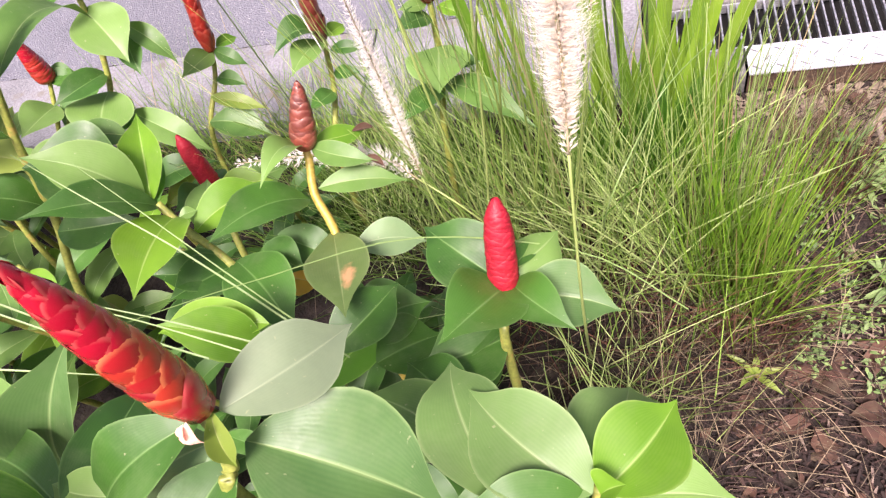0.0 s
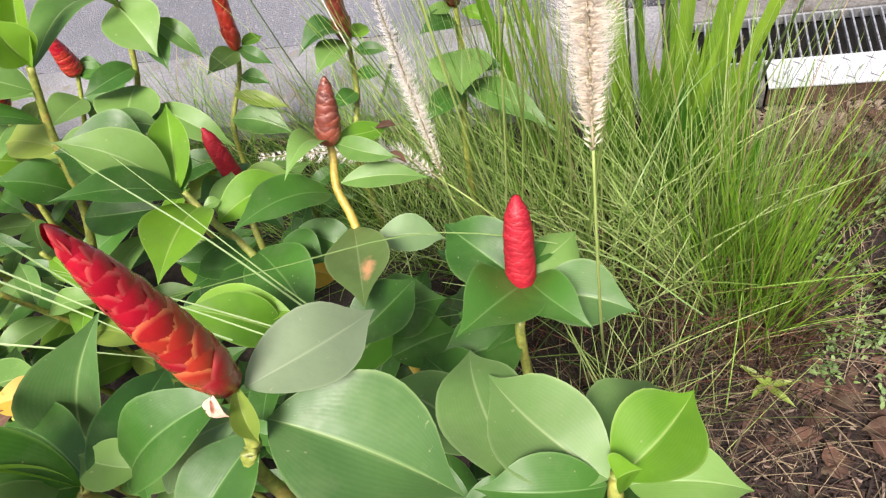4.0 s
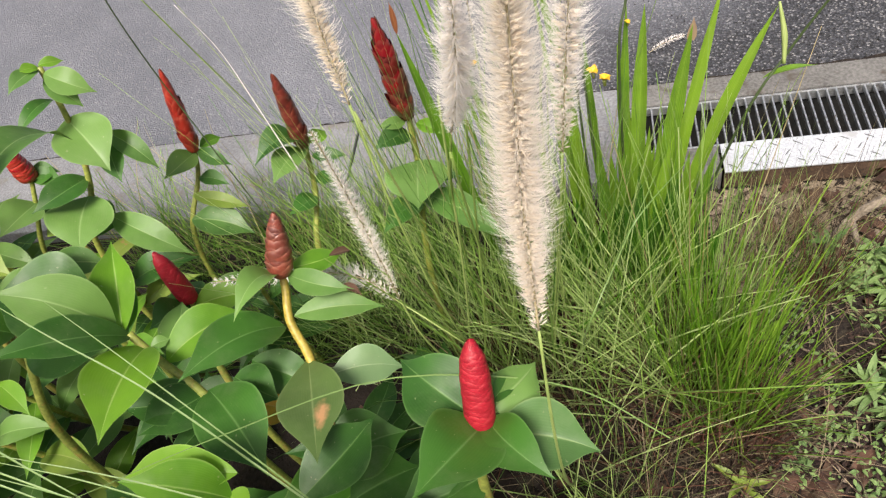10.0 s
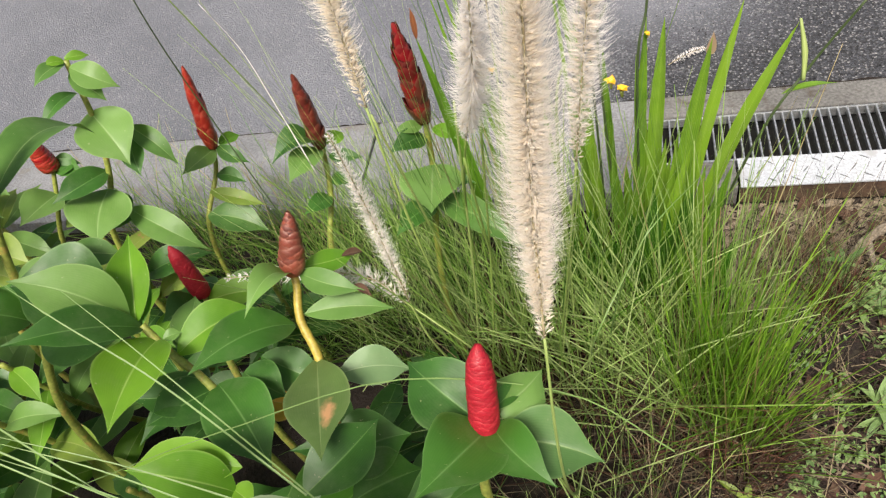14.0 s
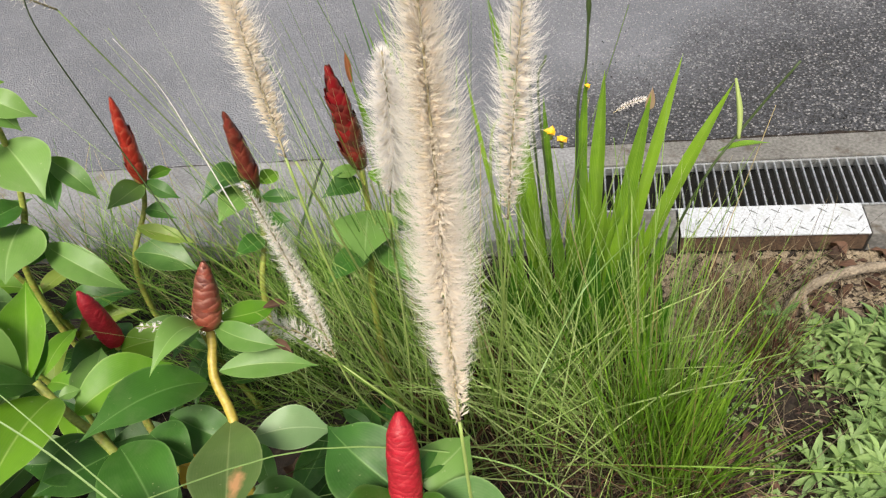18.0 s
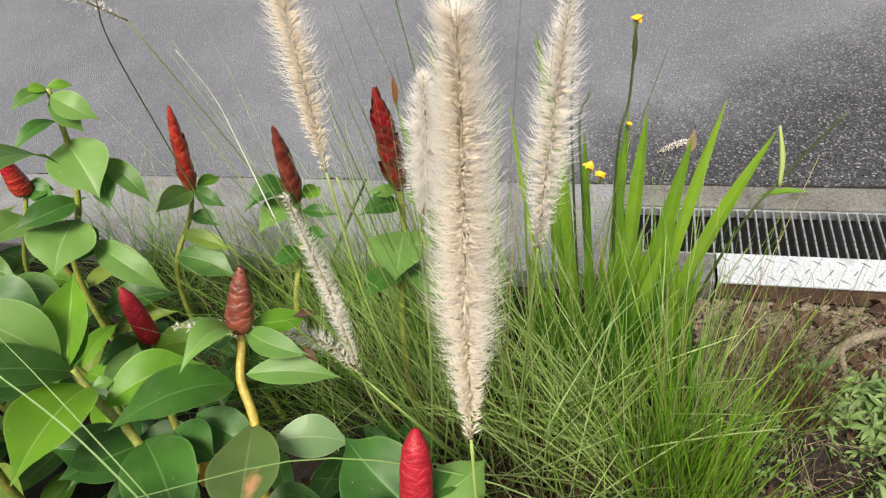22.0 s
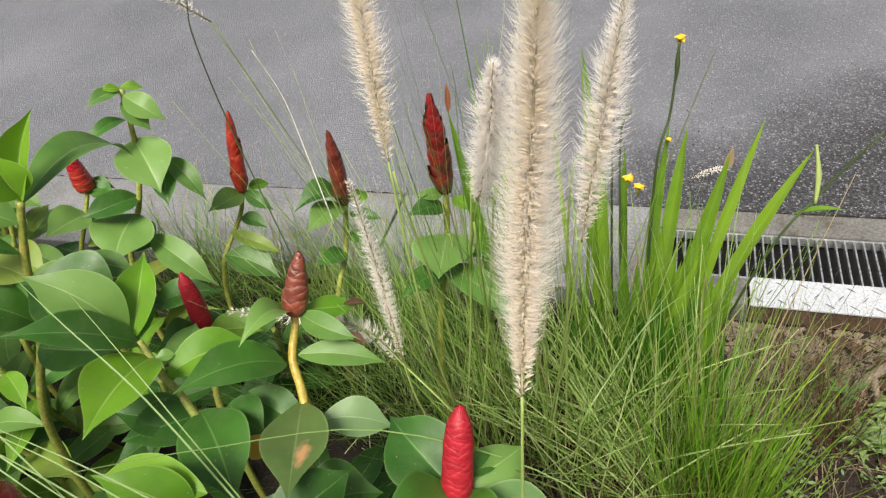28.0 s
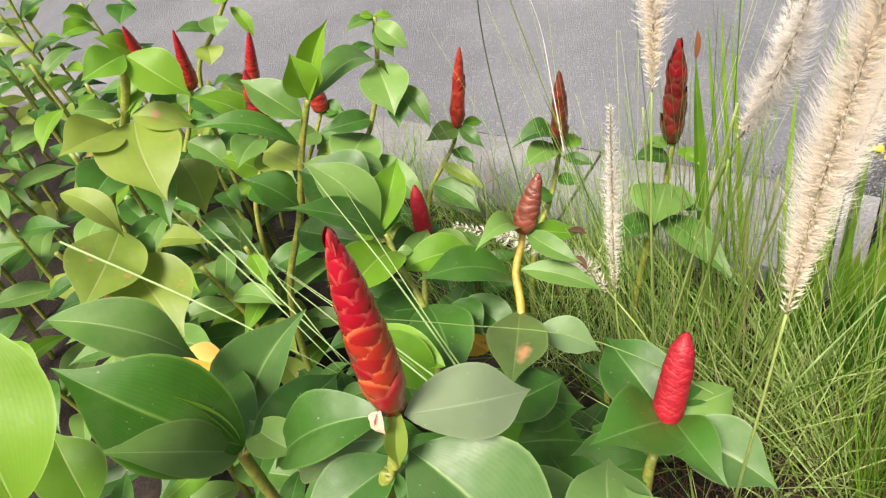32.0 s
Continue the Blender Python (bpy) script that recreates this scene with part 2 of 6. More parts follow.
# near black: the shade inside the drain is put into this colour
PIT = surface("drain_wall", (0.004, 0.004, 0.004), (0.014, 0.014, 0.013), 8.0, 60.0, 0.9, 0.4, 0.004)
BARK = surface("bare_root", (0.12, 0.095, 0.070), (0.30, 0.25, 0.19), 26.0, 150.0, 0.9, 1.0, 0.006)
STEM = surface("cane_green", (0.16, 0.20, 0.035), (0.30, 0.33, 0.07), 22.0, 160.0, 0.45, 0.15, 0.001, (0.36, 0.27, 0.07))
STEM_OLD = surface("cane_yellow", (0.30, 0.22, 0.03), (0.46, 0.36, 0.07), 22.0, 160.0, 0.45, 0.2, 0.001, (0.26, 0.13, 0.04))
LEAF = leaf_material("leaf_deep", (0.012, 0.056, 0.008), (0.044, 0.138, 0.016), (0.14, 0.27, 0.08), 0.38, 0.14, coat=0.2)
# pale base: sky reflection on glossy leaves is put into the colour
LEAF_PALE = leaf_material("leaf_grey_green", (0.052, 0.140, 0.024), (0.130, 0.250, 0.055), (0.28, 0.40, 0.16), 0.38, 0.20, coat=0.26)
# greyer and lighter still, the sky's sheen painted into the base
LEAF_GREY = leaf_material("leaf_grey_sheen", (0.150, 0.215, 0.120), (0.175, 0.240, 0.140), (0.30, 0.37, 0.24), 0.36, 0.22, coat=0.30)
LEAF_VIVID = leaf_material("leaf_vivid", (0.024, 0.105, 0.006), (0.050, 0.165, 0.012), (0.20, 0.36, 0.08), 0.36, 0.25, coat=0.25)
# pale bluish sheen put into this base colour too
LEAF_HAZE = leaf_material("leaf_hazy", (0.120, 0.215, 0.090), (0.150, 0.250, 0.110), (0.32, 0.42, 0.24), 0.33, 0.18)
LEAF_FRESH = leaf_material("leaf_fresh", (0.085, 0.175, 0.045), (0.125, 0.235, 0.065), (0.28, 0.38, 0.17), 0.36, 0.22, coat=0.3)
LEAF_MID = leaf_material("leaf_blue_green", (0.036, 0.105, 0.026), (0.075, 0.165, 0.045), (0.26, 0.38, 0.15), 0.34, 0.18, coat=0.3)
LEAF_LIME = leaf_material("leaf_lime", (0.075, 0.215, 0.012), (0.150, 0.310, 0.020), (0.34, 0.48, 0.14), 0.40, 0.32, coat=0.25)
LEAF_OLD = leaf_material("leaf_olive", (0.130, 0.215, 0.028), (0.220, 0.300, 0.050), (0.32, 0.36, 0.13), 0.42, 0.28, 26.0, (0.42, 0.24, 0.10))
LEAF_SPOT = leaf_material("leaf_scorched", (0.090, 0.160, 0.042), (0.125, 0.205, 0.056), (0.28, 0.35, 0.15), 0.38, 0.28, 26.0, None, (0.62, 0.34, 0.17))
LEAF_YELLOW = leaf_material("leaf_yellowed", (0.55, 0.30, 0.04), (0.66, 0.40, 0.06), (0.62, 0.48, 0.18), 0.5, 0.25, 20.0, (0.30, 0.12, 0.04))
LEAF_DEAD = leaf_material("leaf_dead", (0.022, 0.010, 0.007), (0.120, 0.062, 0.042), (0.20, 0.13, 0.085), 0.75, 0.1, 14.0, (0.06, 0.035, 0.025), coat=0.0)
IRIS = leaf_material("iris_blade", (0.036, 0.140, 0.005), (0.190, 0.350, 0.022), (0.34, 0.46, 0.09), 0.42, 0.28, 9.0, coat=0.25, streak=0.14)
COVER = leaf_material("cover_leaf", (0.040, 0.100, 0.022), (0.190, 0.285, 0.095), (0.27, 0.34, 0.16), 0.50, 0.14, 6.0, coat=0.05)
GRASS = thin_material("grass_green", (0.060, 0.185, 0.012), (0.36, 0.56, 0.12), 0.25, 0.38, (0.50, 0.40, 0.22), 0.10)
GRASS_LIME = thin_material("grass_lime", (0.075, 0.220, 0.008), (0.33, 0.54, 0.06), 0.26, 0.4, (0.42, 0.34, 0.14), 0.08)
GRASS_DRY = thin_material("grass_dry", (0.026, 0.017, 0.011), (0.32, 0.255, 0.160), 0.10, 0.8, (0.034, 0.018, 0.014), 0.38)
TAN_TIP = thin_material("withered_tip", (0.40, 0.28, 0.18), (0.52, 0.38, 0.26), 0.15, 0.8)
STRAW = thin_material("straw", (0.16, 0.115, 0.065), (0.46, 0.38, 0.23), 0.15, 0.7, (0.10, 0.045, 0.03), 0.2)
SCORCH = thin_material("scorched_blade", (0.20, 0.065, 0.018), (0.30, 0.11, 0.030), 0.2, 0.6)
GRASS_PALE = thin_material("grass_pale", (0.29, 0.45, 0.105), (0.62, 0.75, 0.33), 0.24, 0.38)
BARK_CHIP = thin_material("bark_chip", (0.008, 0.004, 0.003), (0.062, 0.032, 0.023), 0.05, 0.85, (0.24, 0.18, 0.14), 0.09)
GRASS_SOFT = thin_material("grass_soft", (0.15, 0.26, 0.07), (0.26, 0.39, 0.13), 0.2, 0.45)
THATCH = thin_material("dead_thatch", (0.030, 0.010, 0.008), (0.20, 0.085, 0.048), 0.08, 0.8, (0.34, 0.25, 0.14), 0.10)
CULM = thin_material("grass_culm", (0.20, 0.32, 0.055), (0.44, 0.54, 0.19), 0.22, 0.45)
STALK = thin_material("dark_stalk", (0.045, 0.075, 0.025), (0.08, 0.12, 0.04), 0.1, 0.5)
BRISTLE = thin_material("plume_bristle", (0.95, 0.89, 0.82), (0.99, 0.96, 0.92), 0.52, 0.8)
BRISTLE_WHITE = thin_material("plume_white", (0.94, 0.89, 0.86), (0.99, 0.97, 0.95), 0.48, 0.8)
SEED = thin_material("plume_seed", (0.94, 0.86, 0.74), (0.98, 0.94, 0.86), 0.60, 0.7)
RACHIS = thin_material("plume_rachis", (0.36, 0.31, 0.17), (0.46, 0.40, 0.24), 0.05, 0.7)
BRACT = bract_material("bract_red", (0.34, 0.004, 0.018), (0.46, 0.007, 0.026), (0.64, 0.17, 0.13), 0.32, 0.26)
BRACT_ORANGE = bract_material("bract_orange", (0.36, 0.006, 0.016), (0.52, 0.050, 0.020), (0.74, 0.28, 0.10), 0.50, 0.26)
BRACT_OLD = bract_material("bract_maroon", (0.10, 0.014, 0.014), (0.26, 0.035, 0.028), (0.34, 0.12, 0.07), 0.35, 0.42)
BRACT_WINE = bract_material("bract_wine", (0.08, 0.008, 0.012), (0.46, 0.012, 0.026), (0.40, 0.10, 0.07), 0.3, 0.26)
BRACT_VELVET = bract_material("bract_velvet", (0.30, 0.004, 0.016), (0.42, 0.007, 0.024), (0.56, 0.06, 0.06), 0.30, 0.60, 0.06)
BRACT_RUST = bract_material("bract_rust", (0.28, 0.014, 0.014), (0.48, 0.036, 0.024), (0.50, 0.15, 0.09), 0.35, 0.32)
BRACT_BROWN = bract_material("bract_brown", (0.11, 0.028, 0.022), (0.29, 0.060, 0.036), (0.36, 0.17, 0.11), 0.30, 0.5)
PETAL = surface("yellow_petal", (0.75, 0.42, 0.015), (0.85, 0.58, 0.03), 60.0, 300.0, 0.5, 0.1, 0.0005, (0.75, 0.25, 0.02))
PETAL_PINK = surface("pink_petal", (0.78, 0.40, 0.30), (0.85, 0.55, 0.42), 60.0, 300.0, 0.5, 0.1, 0.0005)

# ---- builders ----
def mesh_from(name, verts, faces, uvs=None, smooth=True):
    me = bpy.data.meshes.new(name)
    me.from_pydata(verts, [], faces)
    if uvs is not None:
        layer = me.uv_layers.new(name="UVMap")
        idx = np.empty(len(me.loops), dtype=np.int32)
        me.loops.foreach_get("vertex_index", idx)
        layer.data.foreach_set("uv", np.asarray(uvs, dtype=np.float32)[idx].ravel())
    if smooth:
        me.polygons.foreach_set("use_smooth", [True] * len(me.polygons))
    me.update()
    return me


def part(name, me, material, parent=None, label=""):
    """Links a mesh or a bmesh as one object under a thing or a part."""
    if isinstance(me, bmesh.types.BMesh):
        bm, me = me, bpy.data.meshes.new(name)
        bm.to_mesh(me)
        bm.free()
    if material and not me.materials:
        me.materials.append(material)
    ob = new(name, me)
    ob.parent = parent
    if label:
        ob["label"] = label
    return ob


def thing(name, label, category, group="", kind=""):
    return tagged(new(name), label, category, group, kind)


def box(bm, x0, x1, y0, y1, z0, z1, bevel=0.0):
    r = bmesh.ops.create_cube(bm, size=1.0)
    bmesh.ops.transform(bm, verts=r["verts"], matrix=Matrix.Translation(((x0 + x1) / 2, (y0 + y1) / 2, (z0 + z1) / 2)) @ Matrix.Diagonal((x1 - x0, y1 - y0, z1 - z0, 1)))
    if bevel:
        bmesh.ops.bevel(bm, geom=list({e for v in r["verts"] for e in v.link_edges}), offset=bevel, segments=2, affect="EDGES", profile=0.6)
    return r["verts"]


def spline(points, n):
    """n + 1 points on a smooth curve through the given ones."""
    p = [Vector(q) for q in points]
    p = [p[0] * 2 - p[1]] + p + [p[-1] * 2 - p[-2]]
    out = []
    for i in range(n + 1):
        s = i / n * (len(p) - 3)
        k = min(int(s), len(p) - 4)
        u = s - k
        a, b, c, d = p[k:k + 4]
        out.append(0.5 * (2 * b + (c - a) * u + (2 * a - 5 * b + 4 * c - d) * u * u + (3 * b - a - 3 * c + d) * u ** 3))
    return out


def tube(points, radii, n=18, sides=9, knots=0.0):
    line = spline(points, n)
    verts, faces, uvs = [], [], []
    for i, c in enumerate(line):
        d = (line[min(i + 1, n)] - line[max(i - 1, 0)]).normalized()
        a = d.cross(Vector((0.31, 0.95, 0.05))).normalized()
        b = d.cross(a)
        s = i / n * (len(radii) - 1)
        k = min(int(s), len(radii) - 2)
        r = radii[k] + (radii[k + 1] - radii[k]) * (s - k)
        if knots and i % 4 == 2:
            r *= 1 + knots
        for j in range(sides):
            w = 2 * math.pi * j / sides
            verts.append(c + a * math.cos(w) * r + b * math.sin(w) * r)
            uvs.append((i / n, j / sides))
    for i in range(n):
        for j in range(sides):
            k = (j + 1) % sides
            faces.append((i * sides + j, i * sides + k, (i + 1) * sides + k, (i + 1) * sides + j))
    faces.append(tuple(range(sides))[::-1])
    faces.append(tuple(n * sides + j for j in range(sides)))
    return mesh_from("tube", verts, faces, uvs)


def blade_width(u, full):
    """Outline of a broad leaf, 1 at its widest; full moves the widest place outward."""
    if u >= 1:
        return 0.0
    w = math.sin(math.pi * u ** full) ** 0.92
    drip = min(1.0, max(0.0, (u - 0.66) / 0.34))
    return w * (1 - 0.60 * drip * drip * (3 - 2 * drip)) + 0.030 * (1 - u)


def leaf_mesh(base, tip, up, width, sag=0.1, cup=0.18, full=0.85, wave=0.03, curl=0.0, nl=16, nw=8, seed=0):
    """A broad leaf from base to tip; up is the way its face looks, sag arches it, cup folds it along the rib."""
    base, tip, up = Vector(base), Vector(tip), Vector(up)
    ax = tip - base
    length = ax.length
    ax.normalize()
    side = ax.cross(up).normalized()
    up = side.cross(ax)
    rng = random.Random(seed)
    ph = rng.random() * 6
    bow = rng.uniform(-0.07, 0.07)
    verts, faces, uvs = [], [], []
    for i in range(nl + 1):
        u = i / nl
        u = u * u * (3 - 2 * u) * 0.4 + u * 0.6
        c = base + ax * (u * length) + up * (sag * length * 4 * u * (1 - u)) + side * (bow * length * 4 * u * (1 - u))
        w = blade_width(u, full) * width / 2
        for j in range(nw + 1):
            v = 2 * j / nw - 1
            v *= 0.22 + 0.78 * abs(v)
            rise = cup * 1.5 * abs(v) ** 1.15 * w + wave * w * math.sin(ph + u * 9 + v * 1.7) * abs(v) - curl * w * max(0, abs(v) - 0.5)
            verts.append(c + side * (v * w) + up * rise)
            uvs.append((u, (v + 1) / 2))
    for i in range(nl):
        for j in range(nw):
            a = i * (nw + 1) + j
            faces.append((a, a + 1, a + nw + 2, a + nw + 1))
    return mesh_from("leaf", verts, faces, uvs)


def joined(meshes):
    """Several leaf meshes as one, with their uvs."""
    verts, faces, uvs = [], [], []
    for me in meshes:
        k = len(verts)
        verts += [v.co.copy() for v in me.vertices]
        faces += [tuple(k + i for i in p.vertices) for p in me.polygons]
        flat = [(0.0, 0.0)] * len(me.vertices)
        for l, u in zip(me.loops, me.uv_layers[0].data):
            flat[l.vertex_index] = tuple(u.uv)
        uvs += flat
        bpy.data.meshes.remove(me)
    return mesh_from("leaves", verts, faces, uvs)


# about where the camera stands; leaf and iris faces are turned towards it
VIEW_POINT = Vector((0.16, 0.10, 1.36))


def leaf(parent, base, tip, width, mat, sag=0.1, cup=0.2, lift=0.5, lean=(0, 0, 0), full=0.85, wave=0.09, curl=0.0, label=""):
    """One leaf; its face looks between straight up and the camera's place by lift."""
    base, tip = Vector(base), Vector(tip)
    face = Vector((0, 0, 1)) * (1 - lift) + (VIEW_POINT - (base + tip) / 2).normalized() * lift + Vector(lean)
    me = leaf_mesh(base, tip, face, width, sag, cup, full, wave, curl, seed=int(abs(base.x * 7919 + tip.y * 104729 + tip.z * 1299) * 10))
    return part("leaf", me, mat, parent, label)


def bract_mesh(wide=64, puff=0.06):
    verts, faces, uvs = [], [], []
    na, nv = 8, 6
    for i in range(nv + 1):
        v = i / nv
        half = radians(wide) * max(0.12, (1 - v ** 3.2)) ** 0.5
        rad = (0.90 + 0.15 * math.sin(v * 2.2) - 0.09 * v ** 4) if wide > 40 else 0.98 + 0.05 * math.sin(v * 2.4)
        for j in range(na + 1):
            a = 2 * j / na - 1
            w = a * half
            swell = rad + puff * (1 - a * a) * math.sin(math.pi * v ** 0.8)
            verts.append((swell * math.cos(w), swell * math.sin(w), v - 0.10 * a * a * v))
            uvs.append((j / na, 1 - (1 - v) * (1 - abs(a) ** 3)))
    for i in range(nv):
        for j in range(na):
            a = i * (na + 1) + j
            faces.append((a, a + 1, a + na + 2, a + na + 1))
    return mesh_from("bract", verts, faces, uvs)


BRACT_MESH = {}


def cone(parent, base, tip, radius, mat, low=None, rows=None, blunt=0.55, ragged=0.0, puff=0.06, scorch=None):
    """A ginger's flower cone: a body under spiral rows of overlapping bracts, each an object of its own."""
    base, tip = Vector(base), Vector(tip)
    ax = tip - base
    length = ax.length
    rot = ax.to_track_quat("Z", "Y").to_matrix().to_4x4()
    place = Matrix.Translation(base) @ rot

    def rad(u):
        return radius * (0.80 + 0.20 * min(1, u / 0.18)) * (1 - max(0, u) ** (1.3 + 2 * blunt) * (0.86 - 0.2 * blunt))

    verts, faces = [], []
    for i in range(13):
        u = i / 12
        for j in range(12):
            w = 2 * math.pi * j / 12
            r = rad(u) * 0.99 * math.sqrt(max(0.02, 1 - max(0, (u - 0.90) / 0.10) ** 2))
            verts.append(place @ Vector((r * math.cos(w), r * math.sin(w), u * length)))
    for i in range(12):
        for j in range(12):
            k = (j + 1) % 12
            faces.append((i * 12 + j, i * 12 + k, i * 12 + 12 + k, i * 12 + 12 + j))
    faces.append(tuple(144 + j for j in range(12)))
    faces.append(tuple(range(12))[::-1])
    body = part("flower_cone", mesh_from("flower_cone", verts, faces), mat, parent)
    rng = random.Random(int(length * 1e5))
    count = rows or (210 if blunt > 1 else 84 if ragged > 0.15 else 108)
    for i in range(count):
        u = (i / count) * 0.97
        m = low if low and u < 0.40 + 0.12 * rng.random() and rng.random() < 0.7 else mat
        if scorch and 0.30 < u < 0.42 and rng.random() < 0.3:
            m = scorch
        key = (m.name, blunt > 1, puff)
        if key not in BRACT_MESH:
            BRACT_MESH[key] = bract_mesh(34 if blunt > 1 else 64, 0.04 if blunt > 1 else puff)
        r = rad(u + 0.04) * rng.uniform(0.97, 1.02)
        h = length * ((0.105 if blunt > 1 else 0.125 + 0.12 * ragged + 0.5 * (puff - 0.06) + (0.06 if rows else 0.0)) + ragged * rng.random() * 0.16) * (1 - 0.45 * u ** 2)
        slope = (rad(min(1, u + 0.1)) - rad(u)) / (0.1 * length)
        tilt = -math.atan(slope) * -1.0 + ragged * rng.uniform(-0.05, 0.35)
        tilt -= max(0.0, u - 0.80) * (5.0 if blunt > 1 else 1.0)
        h = min(h, (1.04 - u) * length + 0.002)
        mm = place @ Matrix.Translation((0, 0, u * length)) @ Matrix.Rotation(i * radians(137.5), 4, "Z") @ Matrix.Rotation(tilt, 4, "Y") @ Matrix.Diagonal((r, r, h, 1))
        ob = part("bract", BRACT_MESH[key], m, body)
        ob.matrix_basis = mm
    return body


def strips(paths, w0, w1, seg=7):
    """Many thin flat strands in one mesh; paths yields (root, way, length, droop, azimuth)."""
    verts, faces = [], []
    for root, way, length, droop, tw in paths:
        p, d = Vector(root), Vector(way).normalized()
        flat = Vector((0.9 * math.cos(tw), 0.9 * math.sin(tw) - 0.45, 0.45))
        k = len(verts)
        for i in range(seg + 1):
            u = i / seg
            w = (w0 + (w1 - w0) * u) / 2
            s = d.cross(flat)
            s = s.normalized() * w if s.length > 1e-6 else Vector((w, 0, 0))
            verts += [p - s, p + s]
            if i < seg:
                faces.append((k + 2 * i, k + 2 * i + 1, k + 2 * i + 3, k + 2 * i + 2))
            p = p + d * (length / seg)
            d = (d + Vector((0, 0, -droop * (0.4 + 1.2 * u) / seg))).normalized()
    return mesh_from("strands", verts, faces)


def tuft_paths(rng, centre, spread, count, length, lean, droop, bias=(0, 0)):
    for _ in range(count):
        a, r = rng.random() * 2 * math.pi, spread * math.sqrt(rng.random())
        root = Vector(centre) + Vector((math.cos(a) * r, math.sin(a) * r, 0))
        a2 = a + rng.gauss(0, 2.1)
        t = abs(rng.gauss(lean * (0.35 + 0.65 * r / spread), lean * 0.45))
        way = Vector((math.cos(a2) * math.sin(t) + bias[0], math.sin(a2) * math.sin(t) + bias[1], math.cos(t)))
        yield root, way, length * rng.uniform(0.55, 1.1), droop * rng.uniform(0.5, 1.5), rng.random() * 6.28


def plume(parent, line, radius, mat, count, seed, seeds=220, hair=0.0005, lop=0.0, tail=0.75):
    """A bottle-brush seed head along a curve: a bare rachis, spikelets that stand off it in a spiral and fine bristles round each."""
    rng = random.Random(seed)
    curve = spline(line, 40)
    part("rachis", tube(line, [0.0013, 0.0008], 24, 5), RACHIS, parent)
    verts, faces, sv, sf = [], [], [], []
    each = max(2, count // seeds)
    for i in range(seeds):
        u = min(0.985, (i + rng.random()) / seeds)
        k = min(int(u * 40), 39)
        c = curve[k].lerp(curve[k + 1], u * 40 - k)
        d = (curve[k + 1] - curve[k]).normalized()
        a = d.cross(Vector((0.2, 0.9, 0.1))).normalized()
        b = d.cross(a)
        if u < 0.07 and i % 3:
            continue
        w = i * 2.39996 + rng.gauss(0, 0.22)
        out = a * math.cos(w) + b * math.sin(w)
        swell = min(1, 0.45 + u * 1.6) * (1 - tail * max(0, u - 0.7) / 0.3)
        steep = 0.30 + 0.9 * max(0.0, u - 0.45) + 0.55 * max(0.0, 1 - u / 0.2)
        way = (out + d * (steep + rng.gauss(0, 0.16)) + Vector((0, 0, -lop * 0.5))).normalized()
        p0 = c + out * 0.001
        l = radius * (0.50 + 0.25 * max(0.0, 1 - u / 0.3)) * swell * rng.uniform(0.75, 1.15)
        s1 = way.cross(d).normalized() * l * 0.11
        s2 = way.cross(s1).normalized() * l * 0.09
        k, m = len(sv), p0 + way * l * 0.5
        sv += [p0, m + s1, m + s2, m - s1, m - s2, p0 + way * l]
        for q in range(4):
            r = 1 + (q + 1) % 4
            sf += [(k, k + 1 + q, k + r), (k + 5, k + r, k + 1 + q)]
        for _ in range(max(1, int(each * min(1.0, 0.25 + 2.2 * u)))):
            l = radius * swell * min(1.0, 0.72 + u) * rng.choice((rng.uniform(0.45, 0.85), rng.uniform(0.75, 1.30)))
            fan = (way + Vector((rng.gauss(0, 0.26), rng.gauss(0, 0.26), rng.gauss(0, 0.26))) + Vector((0, 0, -lop * 0.5))).normalized()
            q0 = p0 + way * radius * 0.08
            q1 = q0 + fan * l * 0.55
            q2 = q0 + (fan + d * 0.28 + Vector((0, 0, -lop * 0.4))).normalized() * l
            s1 = fan.cross(Vector((rng.gauss(0, 0.35), rng.gauss(-0.35, 0.35), 0.9))).normalized() * hair
            k = len(verts)
            verts += [q0 - s1, q0 + s1, q1 + s1 * 0.8, q1 - s1 * 0.8, q2]
            faces += [(k, k + 1, k + 2, k + 3), (k + 3, k + 2, k + 4)]
    tagged(part("bristle_fluff", mesh_from("bristles", verts, faces, smooth=False), mat, parent), kind="stuff")
    tagged(part("spikelet_mass", mesh_from("spikelets", sv, sf, smooth=False), SEED, parent), kind="stuff")


# ---- setting ----
def sheet(name, xs, ys, height, material, label, category):
    verts = [(x, y, height(x, y)) for y in ys for x in xs]
    n = len(xs)
    faces = [(j * n + i, j * n + i + 1, j * n + n + i + 1, j * n + n + i) for j in range(len(ys) - 1) for i in range(n - 1)]
    return tagged(part(name, mesh_from(name, verts, faces), material), label, category, "", "structure")


def soil_height(x, y):
    near = noise.noise(Vector((x * 3.1, y * 3.1, 0.3))) * 0.022 + noise.noise(Vector((x * 11, y * 11, 1.7))) * 0.009
    fine = noise.noise(Vector((x * 34, y * 34, 4.0))) * 0.004
    return -0.065 + (near + fine) * min(1, max(0.15, (1.34 - y) / 0.2)) + 0.05 * min(1, max(0, (1.2 - y) / 0.9))


def span(a, b, fine_a, fine_b, step, coarse):
    out, v = [], a
    while v < b:
        out.append(v)
        v += step if fine_a <= v < fine_b else coarse
    return out + [b]


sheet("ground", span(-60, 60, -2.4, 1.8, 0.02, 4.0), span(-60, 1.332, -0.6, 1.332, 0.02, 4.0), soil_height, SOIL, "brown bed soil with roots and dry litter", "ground")
